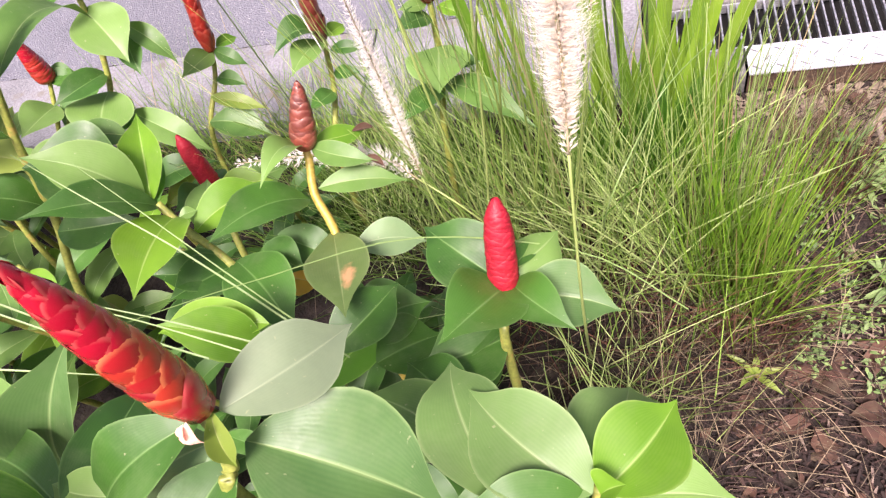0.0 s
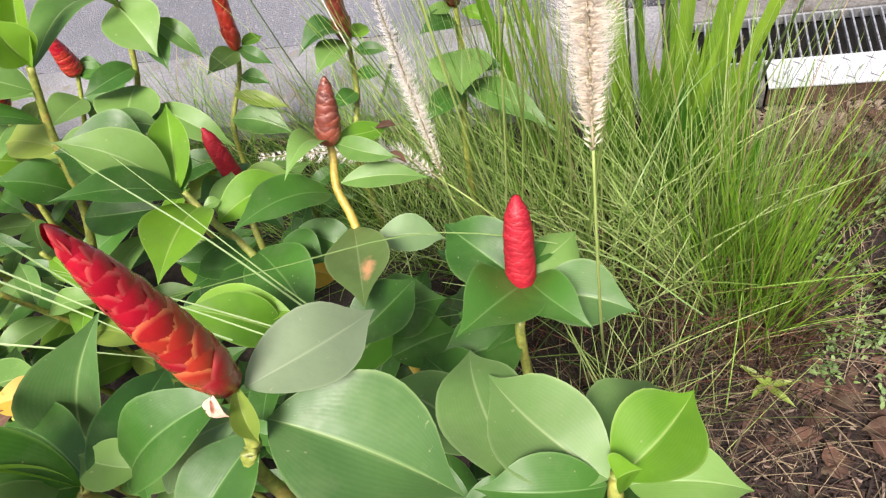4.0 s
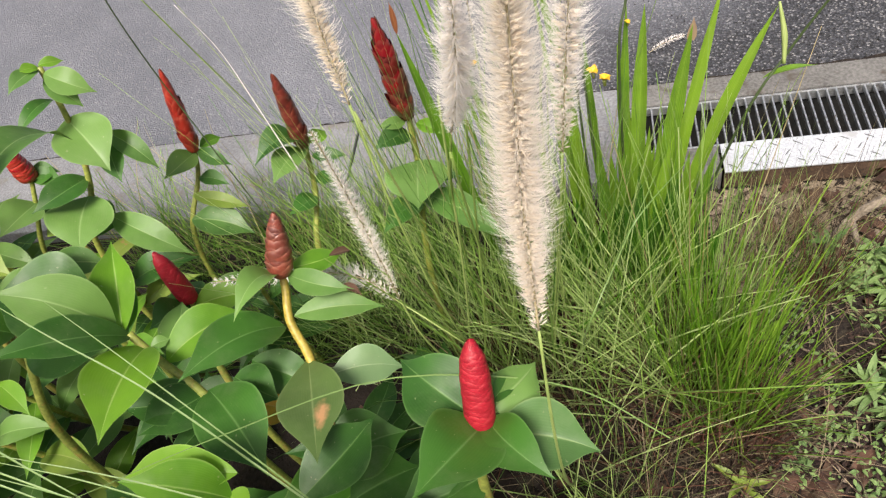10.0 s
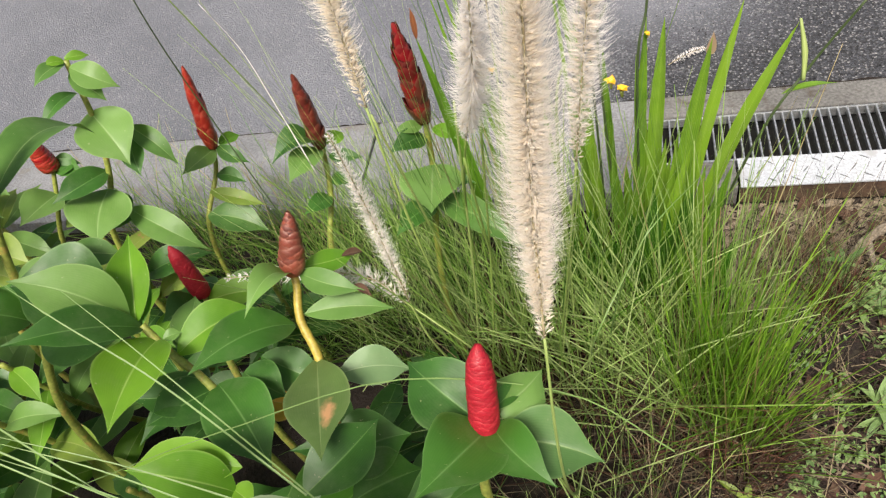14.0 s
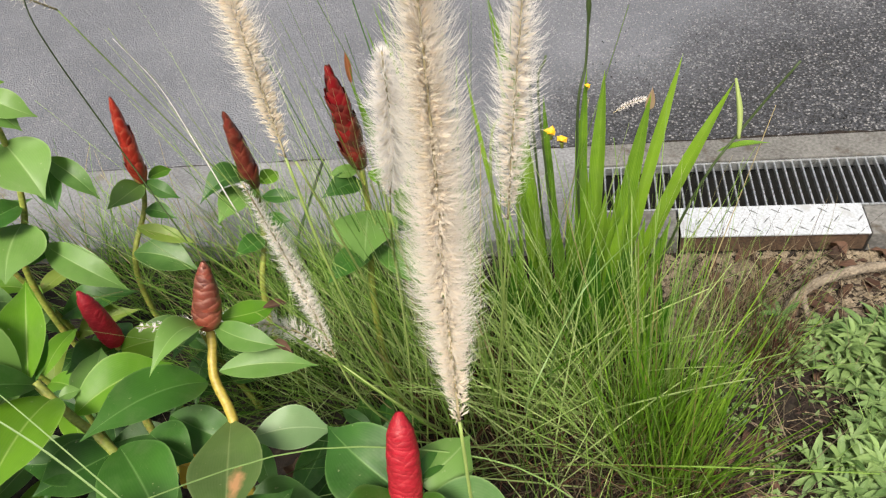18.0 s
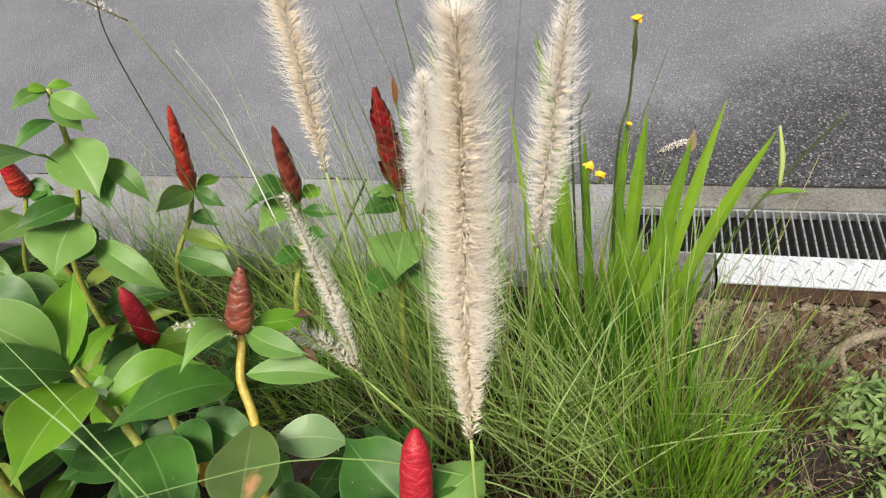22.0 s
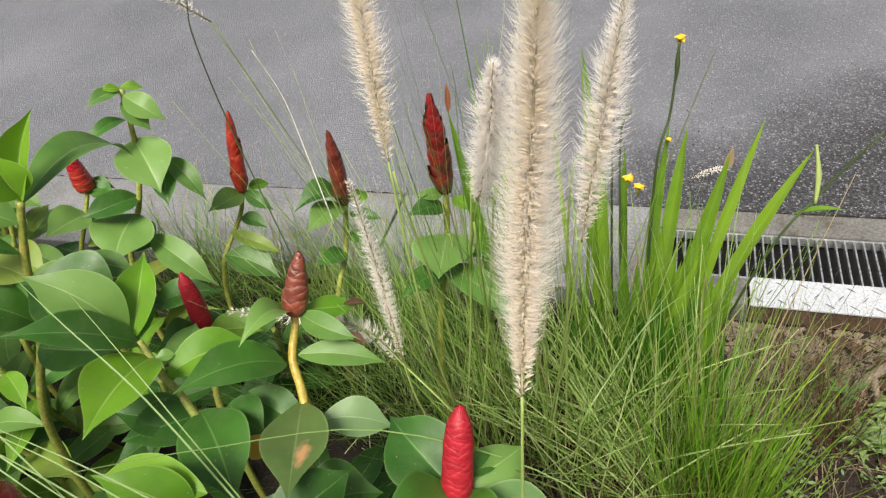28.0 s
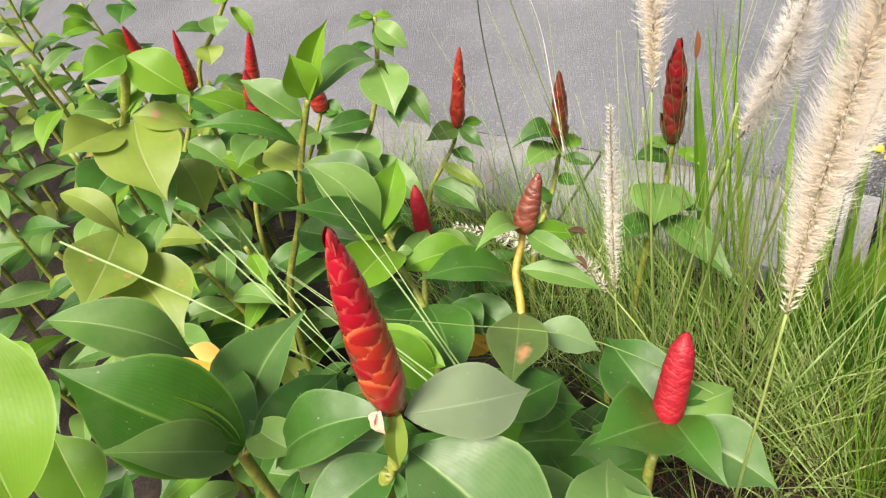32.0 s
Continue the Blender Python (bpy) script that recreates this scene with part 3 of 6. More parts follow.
sheet("road", span(-60, 60, -60, -60, 1, 2.0), span(1.697, 120, 1.6, 4, 0.3, 4.0), lambda x, y: -0.018 + 0.004 * min(1, y - 1.68), ASPHALT, "grey coarse asphalt road, paler away from the drain", "road")

kerb = thing("kerb", "weathered grey concrete kerb with dark stains", "kerb", "", "structure")
for x0, x1 in ((-9.0, -5.2), (-5.19, -2.6), (-2.592, -0.62), (-0.612, 0.20)):
    bm = bmesh.new()
    box(bm, x0, x1, 1.335, 1.692, -0.30, 0.0, 0.006)
    part("concrete_slab", bm, CONCRETE, kerb)
channel = thing("drain_channel", "concrete drain channel with stained edge strips", "drain", "", "structure")
# the thin far channel_wall is added, near black, to darken the grate gaps
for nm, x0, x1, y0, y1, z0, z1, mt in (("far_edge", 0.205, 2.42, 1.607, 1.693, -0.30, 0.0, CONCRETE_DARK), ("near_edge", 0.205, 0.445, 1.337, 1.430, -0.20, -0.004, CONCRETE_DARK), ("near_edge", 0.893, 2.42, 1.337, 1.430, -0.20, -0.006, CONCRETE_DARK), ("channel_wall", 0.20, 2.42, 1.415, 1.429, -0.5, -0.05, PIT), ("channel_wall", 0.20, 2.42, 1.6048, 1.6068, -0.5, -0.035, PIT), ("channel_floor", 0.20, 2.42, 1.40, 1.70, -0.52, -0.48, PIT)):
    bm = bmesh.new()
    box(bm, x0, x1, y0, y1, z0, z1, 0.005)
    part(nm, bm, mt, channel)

bm = bmesh.new()
box(bm, 2.425, 9.0, 1.335, 1.692, -0.30, 0.0, 0.006)
part("concrete_slab", bm, CONCRETE, kerb)

grate = thing("drain_grate", "galvanised steel drain grating with parallel bars", "grating")
bm = bmesh.new()
box(bm, 0.21, 2.40, 1.5985, 1.6045, -0.034, -0.006, 0.001)
part("rail", bm, STEEL, grate)
bm = bmesh.new()
box(bm, 0.21, 2.40, 1.4315, 1.4375, -0.034, -0.006, 0.001)
part("rail", bm, STEEL, grate)
bm = bmesh.new()
box(bm, -0.0022, 0.0022, 1.4375, 1.5985, -0.019, -0.0065, 0.0008)
bar = None
for i in range(96):
    if bar is None:
        bar = part("bar", bm, STEEL, grate)
        bars = bar.data
    else:
        bar = part("bar", bars, STEEL, grate)
    bar.location.x = 0.222 + 0.0225 * i

plate = thing("checker_plate", "bright aluminium checker plate over the drain edge", "metal plate")
bm = bmesh.new()
box(bm, 0.450, 0.888, 1.333, 1.432, -0.006, 0.0, 0.0015)
part("sheet", bm, PLATE, plate)
bm = bmesh.new()
box(bm, 0.450, 0.888, 1.339, 1.345, -0.070, -0.0065, 0.001)
part("folded_edge", bm, RUST, plate, "rusty brown folded edge, darkened for shade")
lug = None
for i in range(8):
    for j in range(3):
        if lug is None:
            bm = bmesh.new()
            r = bmesh.ops.create_uvsphere(bm, u_segments=8, v_segments=4, radius=1)
            bmesh.ops.transform(bm, verts=r["verts"], matrix=Matrix.Diagonal((0.0135, 0.0018, 0.0020, 1)))
            lug = part("lug", bm, STEEL_DARK, plate)
            lug_mesh = lug.data
        else:
            lug = part("lug", lug_mesh, STEEL_DARK, plate)
        lug.matrix_basis = pose(0.470 + i * 0.054 + 0.027 * (j % 2), 1.352 + j * 0.03, 0.0, 0, 0, -35 if j != 1 else 52)


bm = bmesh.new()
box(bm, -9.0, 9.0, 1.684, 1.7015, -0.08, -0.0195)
part("dark_joint", bm, PIT, kerb, "dark filler in the joint between kerb and road")

# open stone of the worn road surface, coarser towards the drain
chips = random.Random(29)
cv, cf = [], []
for _ in range(11000):
    x, y = chips.uniform(-0.6, 2.2), 1.70 + 1.5 * chips.random() ** 1.3
    if chips.random() > 0.12 + 0.55 * x - 0.40 * (y - 1.7):
        continue
    r = chips.uniform(0.0018, 0.0042)
    k, a = len(cv), chips.random() * 6.28
    for q in range(5):
        w = a + q * 1.257
        cv.append((x + math.cos(w) * r * chips.uniform(0.7, 1.15), y + math.sin(w) * r * chips.uniform(0.7, 1.15), -0.0178))
    for q in range(5):
        w = a + q * 1.257
        cv.append((x + math.cos(w) * r * chips.uniform(0.45, 0.75), y + math.sin(w) * r * chips.uniform(0.45, 0.75), -0.0145 + chips.uniform(0, 0.0022)))
    for q in range(5):
        e = (q + 1) % 5
        cf.append((k + q, k + e, k + 5 + e, k + 5 + q))
    cf.append(tuple(k + 5 + q for q in range(5)))
tagged(part("road_stones", mesh_from("road_stones", cv, cf, smooth=False), STONE_CHIP), "coarse grey stone chips in the worn asphalt", "gravel", "", "stuff")

# narrow dark strip of uneven width on the road along the kerb
dv, df = [], []
for i in range(300):
    x = -4.0 + i * 0.028
    w = 0.004 + 0.012 * noise.noise(Vector((x * 5.0, 3.0, 0.0))) + 0.012 * noise.noise(Vector((x * 23.0, 1.0, 0.0))) + (0.006 if x > 0.2 else 0.0)
    dv += [(x, 1.699, -0.0125), (x, 1.701 + max(0.004, w), -0.0128)]
    if i:
        k = 2 * i
        df.append((k - 2, k, k + 1, k - 1))
tagged(part("kerb_dark_strip", mesh_from("kerb_dark_strip", dv, df), SOIL), "narrow dark strip along the kerb edge", "dirt", "", "stuff")
# ---- ginger plants ----
def cane(parent, points, mat):
    n = 14 + 6 * len(points)
    part("cane", tube(points, [0.0080, 0.0066, 0.0054], n, 9, 0.05), mat, parent)



p = thing("button_ginger", "tall button ginger cane with an old rust-red cone beside the kerb", "plant", "ginger plants")
cane(p, [(-0.880, 1.014, -0.030), (-0.873, 1.027, 0.138), (-0.854, 1.068, 0.276), (-0.815, 1.150, 0.363), (-0.800, 1.185, 0.421)], STEM)
cone(p, (-0.802, 1.186, 0.424), (-0.758, 1.207, 0.636), .0158, BRACT_RUST, None, blunt=.95, ragged=.4)
leaf(p, (-0.801, 1.182, 0.419), (-0.836, 1.081, 0.439), 0.064, LEAF_PALE, sag=.12)
leaf(p, (-0.795, 1.189, 0.420), (-0.716, 1.169, 0.377), 0.040, LEAF, sag=.15)
leaf(p, (-0.790, 1.195, 0.422), (-0.760, 1.248, 0.399), 0.034, LEAF_LIME, sag=.05)
leaf(p, (-0.807, 1.145, 0.368), (-0.727, 1.131, 0.348), 0.040, LEAF, sag=.1)
leaf(p, (-0.830, 1.113, 0.343), (-0.689, 1.103, 0.291), 0.040, LEAF_OLD, sag=.1)
leaf(p, (-0.843, 1.071, 0.301), (-0.688, 1.054, 0.248), 0.080, LEAF_PALE, sag=.08)

p = thing("button_ginger", "button ginger cane topped by a dark maroon spent cone", "plant", "ginger plants")
cane(p, [(-0.484, 0.897, -0.030), (-0.480, 0.911, 0.157), (-0.469, 0.955, 0.310), (-0.451, 1.026, 0.402), (-0.441, 1.071, 0.502)], STEM)
cone(p, (-0.444, 1.073, 0.506), (-0.421, 1.066, 0.688), .0155, BRACT_OLD, None, blunt=.92, ragged=.45)
leaf(p, (-0.445, 1.078, 0.512), (-0.512, 0.984, 0.546), 0.063, LEAF, sag=.28, cup=.3, lift=0.29)
leaf(p, (-0.445, 1.067, 0.500), (-0.476, 0.954, 0.520), 0.060, LEAF_PALE, sag=.12)
leaf(p, (-0.433, 1.078, 0.504), (-0.412, 1.124, 0.491), 0.039, LEAF_LIME, sag=.1)
leaf(p, (-0.432, 1.060, 0.484), (-0.355, 1.064, 0.471), 0.030, LEAF, sag=.15)
leaf(p, (-0.453, 1.025, 0.402), (-0.483, 0.949, 0.429), 0.044, LEAF, sag=.1)
leaf(p, (-0.443, 1.047, 0.432), (-0.375, 1.035, 0.438), 0.033, LEAF, sag=.1)

p = thing("button_ginger", "tall button ginger with a ragged dark red cone", "plant", "ginger plants")
cane(p, [(-0.212, 0.843, -0.030), (-0.206, 0.856, 0.207), (-0.189, 0.898, 0.401), (-0.170, 0.944, 0.515), (-0.164, 0.983, 0.627)], STEM)
cone(p, (-0.166, 0.985, 0.630), (-0.155, 0.971, 0.831), .0166, BRACT_WINE, BRACT_OLD, blunt=.97, ragged=.5)
leaf(p, (-0.170, 0.979, 0.625), (-0.214, 0.948, 0.644), 0.025, LEAF_PALE, sag=.1)
leaf(p, (-0.169, 0.972, 0.602), (-0.217, 0.906, 0.632), 0.044, LEAF, sag=.15)
leaf(p, (-0.163, 0.946, 0.557), (-0.147, 0.830, 0.558), 0.111, LEAF_PALE, sag=.05, cup=.12, lift=0.50)
leaf(p, (-0.167, 0.921, 0.492), (0.014, 0.789, 0.493), 0.055, LEAF_PALE, sag=.16)
leaf(p, (-0.153, 0.978, 0.617), (-0.107, 0.955, 0.605), 0.027, LEAF_LIME, sag=.1)
leaf(p, (-0.170, 0.944, 0.515), (-0.086, 0.925, 0.525), 0.037, LEAF, sag=.1)
leaf(p, (-0.173, 0.925, 0.471), (-0.231, 0.829, 0.497), 0.051, LEAF, sag=.1)

p = thing("button_ginger", "button ginger with a bent yellow cane and a dried brown cone", "plant", "ginger plants")
cane(p, [(-0.230, 0.409, -0.030), (-0.232, 0.423, 0.303), (-0.239, 0.468, 0.575), (-0.247, 0.522, 0.623), (-0.271, 0.563, 0.660), (-0.278, 0.602, 0.682), (-0.282, 0.619, 0.697)], STEM_OLD)
cone(p, (-0.282, 0.619, 0.697), (-0.263, 0.656, 0.778), .0165, BRACT_BROWN, None, blunt=.8, ragged=.5)
leaf(p, (-0.286, 0.616, 0.697), (-0.307, 0.522, 0.733), 0.038, LEAF_PALE, sag=.28, cup=.3)
leaf(p, (-0.275, 0.621, 0.693), (-0.175, 0.601, 0.676), 0.037, LEAF_PALE, sag=.1)
leaf(p, (-0.275, 0.634, 0.689), (-0.218, 0.685, 0.652), 0.035, LEAF_LIME, sag=.05)
leaf(p, (-0.266, 0.571, 0.662), (-0.146, 0.602, 0.625), 0.039, LEAF_PALE, sag=.08)
leaf(p, (-0.232, 0.667, 0.667), (-0.207, 0.688, 0.648), 0.012, LEAF_DEAD, sag=.1, cup=.7)
leaf(p, (-0.194, 0.608, 0.678), (-0.166, 0.595, 0.668), 0.011, LEAF_DEAD, sag=.1, cup=.7)
leaf(p, (-0.298, 0.610, 0.701), (-0.306, 0.613, 0.708), 0.008, LEAF_DEAD, sag=.1, cup=.7)
leaf(p, (-0.252, 0.524, 0.620), (-0.170, 0.358, 0.690), 0.084, LEAF_SPOT, sag=.05, cup=.15, lift=0.60, full=1.12)
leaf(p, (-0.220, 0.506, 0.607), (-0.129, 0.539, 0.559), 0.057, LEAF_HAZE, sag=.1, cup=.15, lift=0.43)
leaf(p, (-0.280, 0.558, 0.656), (-0.349, 0.434, 0.746), 0.068, LEAF, sag=.1, cup=.2, lift=0.43)
leaf(p, (-0.206, 0.332, 0.640), (-0.139, 0.440, 0.623), 0.075, LEAF, sag=.1, cup=.2, lift=0.43)
leaf(p, (-0.387, 0.474, 0.633), (-0.262, 0.358, 0.632), 0.095, LEAF, sag=.08, cup=.18, lift=0.43)
leaf(p, (-0.350, 0.531, 0.608), (-0.253, 0.508, 0.564), 0.063, LEAF, sag=.08)
leaf(p, (-0.288, 0.471, 0.566), (-0.336, 0.477, 0.573), 0.054, LEAF_YELLOW, sag=.05)
leaf(p, (-0.254, 0.311, 0.710), (-0.339, 0.302, 0.797), 0.061, LEAF_LIME, sag=.14, cup=.18, lift=0.47)
leaf(p, (-0.258, 0.314, 0.713), (-0.224, 0.297, 0.712), 0.032, LEAF_LIME, sag=.05)
leaf(p, (-0.359, 0.498, 0.623), (-0.284, 0.468, 0.612), 0.067, LEAF, sag=.05)
leaf(p, (-0.219, 0.393, 0.561), (-0.120, 0.451, 0.540), 0.094, LEAF, sag=.05)
leaf(p, (-0.176, 0.349, 0.563), (-0.103, 0.410, 0.520), 0.092, LEAF, sag=.05)

p = thing("button_ginger", "young button ginger with a small leaning crimson cone", "plant", "ginger plants")
cane(p, [(-0.521, 0.546, -0.030), (-0.525, 0.561, 0.209), (-0.537, 0.604, 0.405), (-0.556, 0.671, 0.498), (-0.556, 0.686, 0.537)], STEM)
cone(p, (-0.556, 0.686, 0.537), (-0.561, 0.706, 0.648), .0165, BRACT_VELVET, None, blunt=1.4, ragged=.0)
leaf(p, (-0.549, 0.678, 0.526), (-0.453, 0.708, 0.513), 0.060, LEAF_LIME, sag=.1)
leaf(p, (-0.547, 0.670, 0.519), (-0.459, 0.608, 0.485), 0.066, LEAF, sag=.1)
leaf(p, (-0.558, 0.675, 0.532), (-0.578, 0.603, 0.579), 0.066, LEAF, sag=.1)
leaf(p, (-0.551, 0.669, 0.521), (-0.595, 0.729, 0.525), 0.068, LEAF, sag=.1)
leaf(p, (-0.549, 0.667, 0.504), (-0.456, 0.770, 0.473), 0.068, LEAF_PALE, sag=.1)

p = thing("button_ginger", "leafy button ginger cane with bright lime shoot leaves", "plant", "ginger plants")
cane(p, [(-0.328, 0.385, -0.030), (-0.337, 0.396, 0.302), (-0.365, 0.432, 0.574), (-0.393, 0.468, 0.635), (-0.440, 0.495, 0.686), (-0.470, 0.516, 0.726)], STEM)
leaf(p, (-0.476, 0.515, 0.730), (-0.502, 0.628, 0.790), 0.056, LEAF_LIME, sag=.04, cup=.5, lift=0.54)
leaf(p, (-0.470, 0.517, 0.726), (-0.493, 0.595, 0.738), 0.040, LEAF, sag=.04, cup=.4, lift=0.50)
leaf(p, (-0.453, 0.507, 0.704), (-0.423, 0.354, 0.751), 0.088, LEAF_LIME, sag=.1, cup=.25, lift=0.50)
leaf(p, (-0.468, 0.514, 0.722), (-0.542, 0.415, 0.848), 0.057, LEAF, sag=.12, cup=.25, lift=0.40)
leaf(p, (-0.481, 0.515, 0.736), (-0.583, 0.507, 0.853), 0.082, LEAF_PALE, sag=.16, cup=.12, lift=0.43)
leaf(p, (-0.512, 0.540, 0.752), (-0.626, 0.524, 0.814), 0.121, LEAF, sag=.1, cup=.2, lift=0.50)
leaf(p, (-0.449, 0.508, 0.701), (-0.429, 0.524, 0.692), 0.018, LEAF_PALE, sag=.1)
leaf(p, (-0.433, 0.495, 0.680), (-0.350, 0.592, 0.643), 0.067, LEAF_LIME, sag=.12, cup=.2, lift=0.43)
leaf(p, (-0.441, 0.512, 0.667), (-0.465, 0.607, 0.657), 0.051, LEAF_PALE, sag=.05)
leaf(p, (-0.396, 0.467, 0.637), (-0.476, 0.426, 0.686), 0.063, LEAF, sag=.05)
leaf(p, (-0.390, 0.468, 0.632), (-0.444, 0.393, 0.672), 0.071, LEAF, sag=.05)
leaf(p, (-0.573, 0.583, 0.804), (-0.519, 0.610, 0.761), 0.043, LEAF_PALE, sag=.05)

p = thing("button_ginger", "button ginger rosette with an upright crimson cone", "plant", "ginger plants")
cane(p, [(-0.004, 0.312, -0.030), (-0.003, 0.327, 0.301), (0.000, 0.372, 0.571), (0.002, 0.406, 0.597), (0.001, 0.432, 0.617)], STEM)
cone(p, (0.002, 0.431, 0.620), (0.006, 0.489, 0.720), .0182, BRACT_VELVET, None, blunt=2.0, ragged=.0)
leaf(p, (-0.009, 0.444, 0.619), (-0.107, 0.510, 0.644), 0.093, LEAF, sag=.12, cup=.22, lift=0.58, full=.7)
leaf(p, (0.003, 0.432, 0.617), (-0.049, 0.320, 0.700), 0.093, LEAF, sag=.1, cup=.22, lift=0.50, full=.75)
leaf(p, (0.011, 0.437, 0.617), (0.096, 0.360, 0.646), 0.060, LEAF, sag=.16, cup=.3, lift=0.40)
leaf(p, (0.012, 0.454, 0.618), (0.063, 0.526, 0.596), 0.071, LEAF_PALE, sag=.1, cup=-.2, lift=0.43, full=.7)
leaf(p, (0.012, 0.427, 0.597), (0.143, 0.412, 0.585), 0.085, LEAF_MID, sag=.08, cup=.3, lift=0.61)
leaf(p, (0.010, 0.458, 0.620), (0.035, 0.504, 0.601), 0.026, LEAF, sag=.1, cup=.3)
leaf(p, (0.005, 0.420, 0.596), (-0.058, 0.505, 0.556), 0.056, LEAF, sag=.06)
leaf(p, (0.000, 0.397, 0.579), (-0.093, 0.414, 0.566), 0.094, LEAF, sag=.05)
leaf(p, (-0.001, 0.388, 0.565), (-0.104, 0.336, 0.592), 0.093, LEAF, sag=.05)

p = thing("button_ginger", "button ginger with a long red and orange cone over broad leaves", "plant", "ginger plants")
TALL = p
cane(p, [(-0.180, 0.098, -0.030), (-0.174, 0.106, 0.463), (-0.157, 0.130, 0.825), (-0.150, 0.148, 0.872), (-0.153, 0.166, 0.894), (-0.162, 0.181, 0.917)], STEM)
cone(p, (-0.162, 0.182, 0.916), (-0.161, 0.196, 1.106), .0182, BRACT, BRACT_ORANGE, rows=48, blunt=.92, puff=.07, scorch=BRACT_OLD)
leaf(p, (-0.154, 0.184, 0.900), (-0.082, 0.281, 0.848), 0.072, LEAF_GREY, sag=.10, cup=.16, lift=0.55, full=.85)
leaf(p, (-0.152, 0.172, 0.858), (0.001, 0.144, 0.759), 0.118, LEAF_MID, sag=.10, cup=.26, lift=0.58, full=.8)
leaf(p, (-0.165, 0.175, 0.906), (-0.276, 0.103, 0.839), 0.066, LEAF, sag=.16, cup=.2, lift=0.45)
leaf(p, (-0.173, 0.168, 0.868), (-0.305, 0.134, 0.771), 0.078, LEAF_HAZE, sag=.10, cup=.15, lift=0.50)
leaf(p, (-0.154, 0.157, 0.863), (-0.203, 0.060, 0.841), 0.062, LEAF, sag=.10, cup=.2, lift=0.43)
leaf(p, (-0.154, 0.181, 0.912), (-0.141, 0.147, 0.876), 0.020, LEAF_OLD, sag=.10, cup=.6, lift=0.65, full=.95)
leaf(p, (-0.245, 0.334, 0.728), (-0.394, 0.322, 0.726), 0.056, LEAF_LIME, sag=.1, cup=.25, lift=0.5)
leaf(p, (-0.162, 0.212, 0.826), (-0.166, 0.272, 0.752), 0.047, LEAF_PALE, sag=.05)

p = thing("button_ginger", "button ginger shoot with broad fresh green leaves", "plant", "ginger plants")
cane(p, [(0.128, 0.099, -0.030), (0.129, 0.109, 0.418), (0.130, 0.137, 0.785), (0.131, 0.156, 0.849)], STEM)
leaf(p, (0.070, 0.135, 0.868), (0.006, 0.254, 0.828), 0.070, LEAF_FRESH, sag=.10, cup=.20, lift=0.55)
leaf(p, (0.127, 0.147, 0.866), (0.034, 0.218, 0.866), 0.074, LEAF_FRESH, sag=.10, cup=.24, lift=0.60, full=.8)
leaf(p, (0.132, 0.148, 0.864), (0.185, 0.215, 0.864), 0.062, LEAF_LIME, sag=.06, cup=.42, lift=0.66, full=.9)
leaf(p, (0.138, 0.154, 0.850), (0.152, 0.246, 0.796), 0.080, LEAF_FRESH, sag=.10, cup=.20, lift=0.50, full=.9)
leaf(p, (0.126, 0.143, 0.862), (0.038, 0.128, 0.884), 0.050, LEAF, sag=.12)
leaf(p, (0.140, 0.146, 0.858), (0.222, 0.153, 0.844), 0.050, LEAF_PALE, sag=.1)
leaf(p, (0.133, 0.146, 0.872), (0.150, 0.150, 0.889), 0.026, LEAF_LIME, sag=.05, cup=.5)
leaf(p, (-0.007, 0.211, 0.653), (-0.153, 0.284, 0.634), 0.082, LEAF_PALE, sag=.08, cup=.15, lift=0.50)
leaf(p, (-0.028, 0.255, 0.637), (-0.125, 0.343, 0.586), 0.079, LEAF, sag=.05, cup=.15, lift=0.50)
leaf(p, (-0.291, 0.317, 0.518), (-0.209, 0.504, 0.458), 0.082, LEAF_VIVID, sag=.08, cup=.2, lift=0.5)

p = thing("button_ginger", "tall leafy ginger cane with a folded bright top leaf", "plant", "ginger plants")
cane(p, [(-0.745, 0.400, -0.030), (-0.737, 0.412, 0.289), (-0.712, 0.450, 0.550), (-0.669, 0.516, 0.704), (-0.645, 0.561, 0.822), (-0.620, 0.595, 0.905)], STEM)
leaf(p, (-0.618, 0.595, 0.903), (-0.610, 0.686, 0.995), 0.039, LEAF_LIME, sag=.03, cup=.9, lift=0.58)
leaf(p, (-0.620, 0.598, 0.909), (-0.629, 0.604, 0.981), 0.061, LEAF_LIME, sag=.05, cup=.5, lift=0.58)
leaf(p, (-0.617, 0.596, 0.902), (-0.650, 0.824, 0.808), 0.068, LEAF_PALE, sag=.2, cup=.2, lift=0.36)
leaf(p, (-0.629, 0.578, 0.879), (-0.720, 0.563, 0.949), 0.061, LEAF_PALE, sag=.12, cup=.2, lift=0.47)
leaf(p, (-0.642, 0.559, 0.837), (-0.742, 0.457, 0.923), 0.045, LEAF, sag=.16, cup=.2, lift=0.36)
leaf(p, (-0.647, 0.550, 0.795), (-0.574, 0.566, 0.773), 0.060, LEAF_PALE, sag=.1)
leaf(p, (-0.660, 0.519, 0.731), (-0.723, 0.484, 0.808), 0.068, LEAF, sag=.1)
leaf(p, (-0.667, 0.501, 0.692), (-0.540, 0.529, 0.675), 0.072, LEAF, sag=.1)
leaf(p, (-0.648, 0.549, 0.795), (-0.745, 0.558, 0.805), 0.063, LEAF_OLD, sag=.1)

p = thing("button_ginger", "young leafy ginger cane with lime top leaves by the kerb", "plant", "ginger plants")
cane(p, [(-0.983, 0.872, -0.030), (-0.974, 0.883, 0.233), (-0.945, 0.918, 0.448), (-0.899, 0.974, 0.552), (-0.871, 1.022, 0.670), (-0.860, 1.059, 0.796)], STEM)
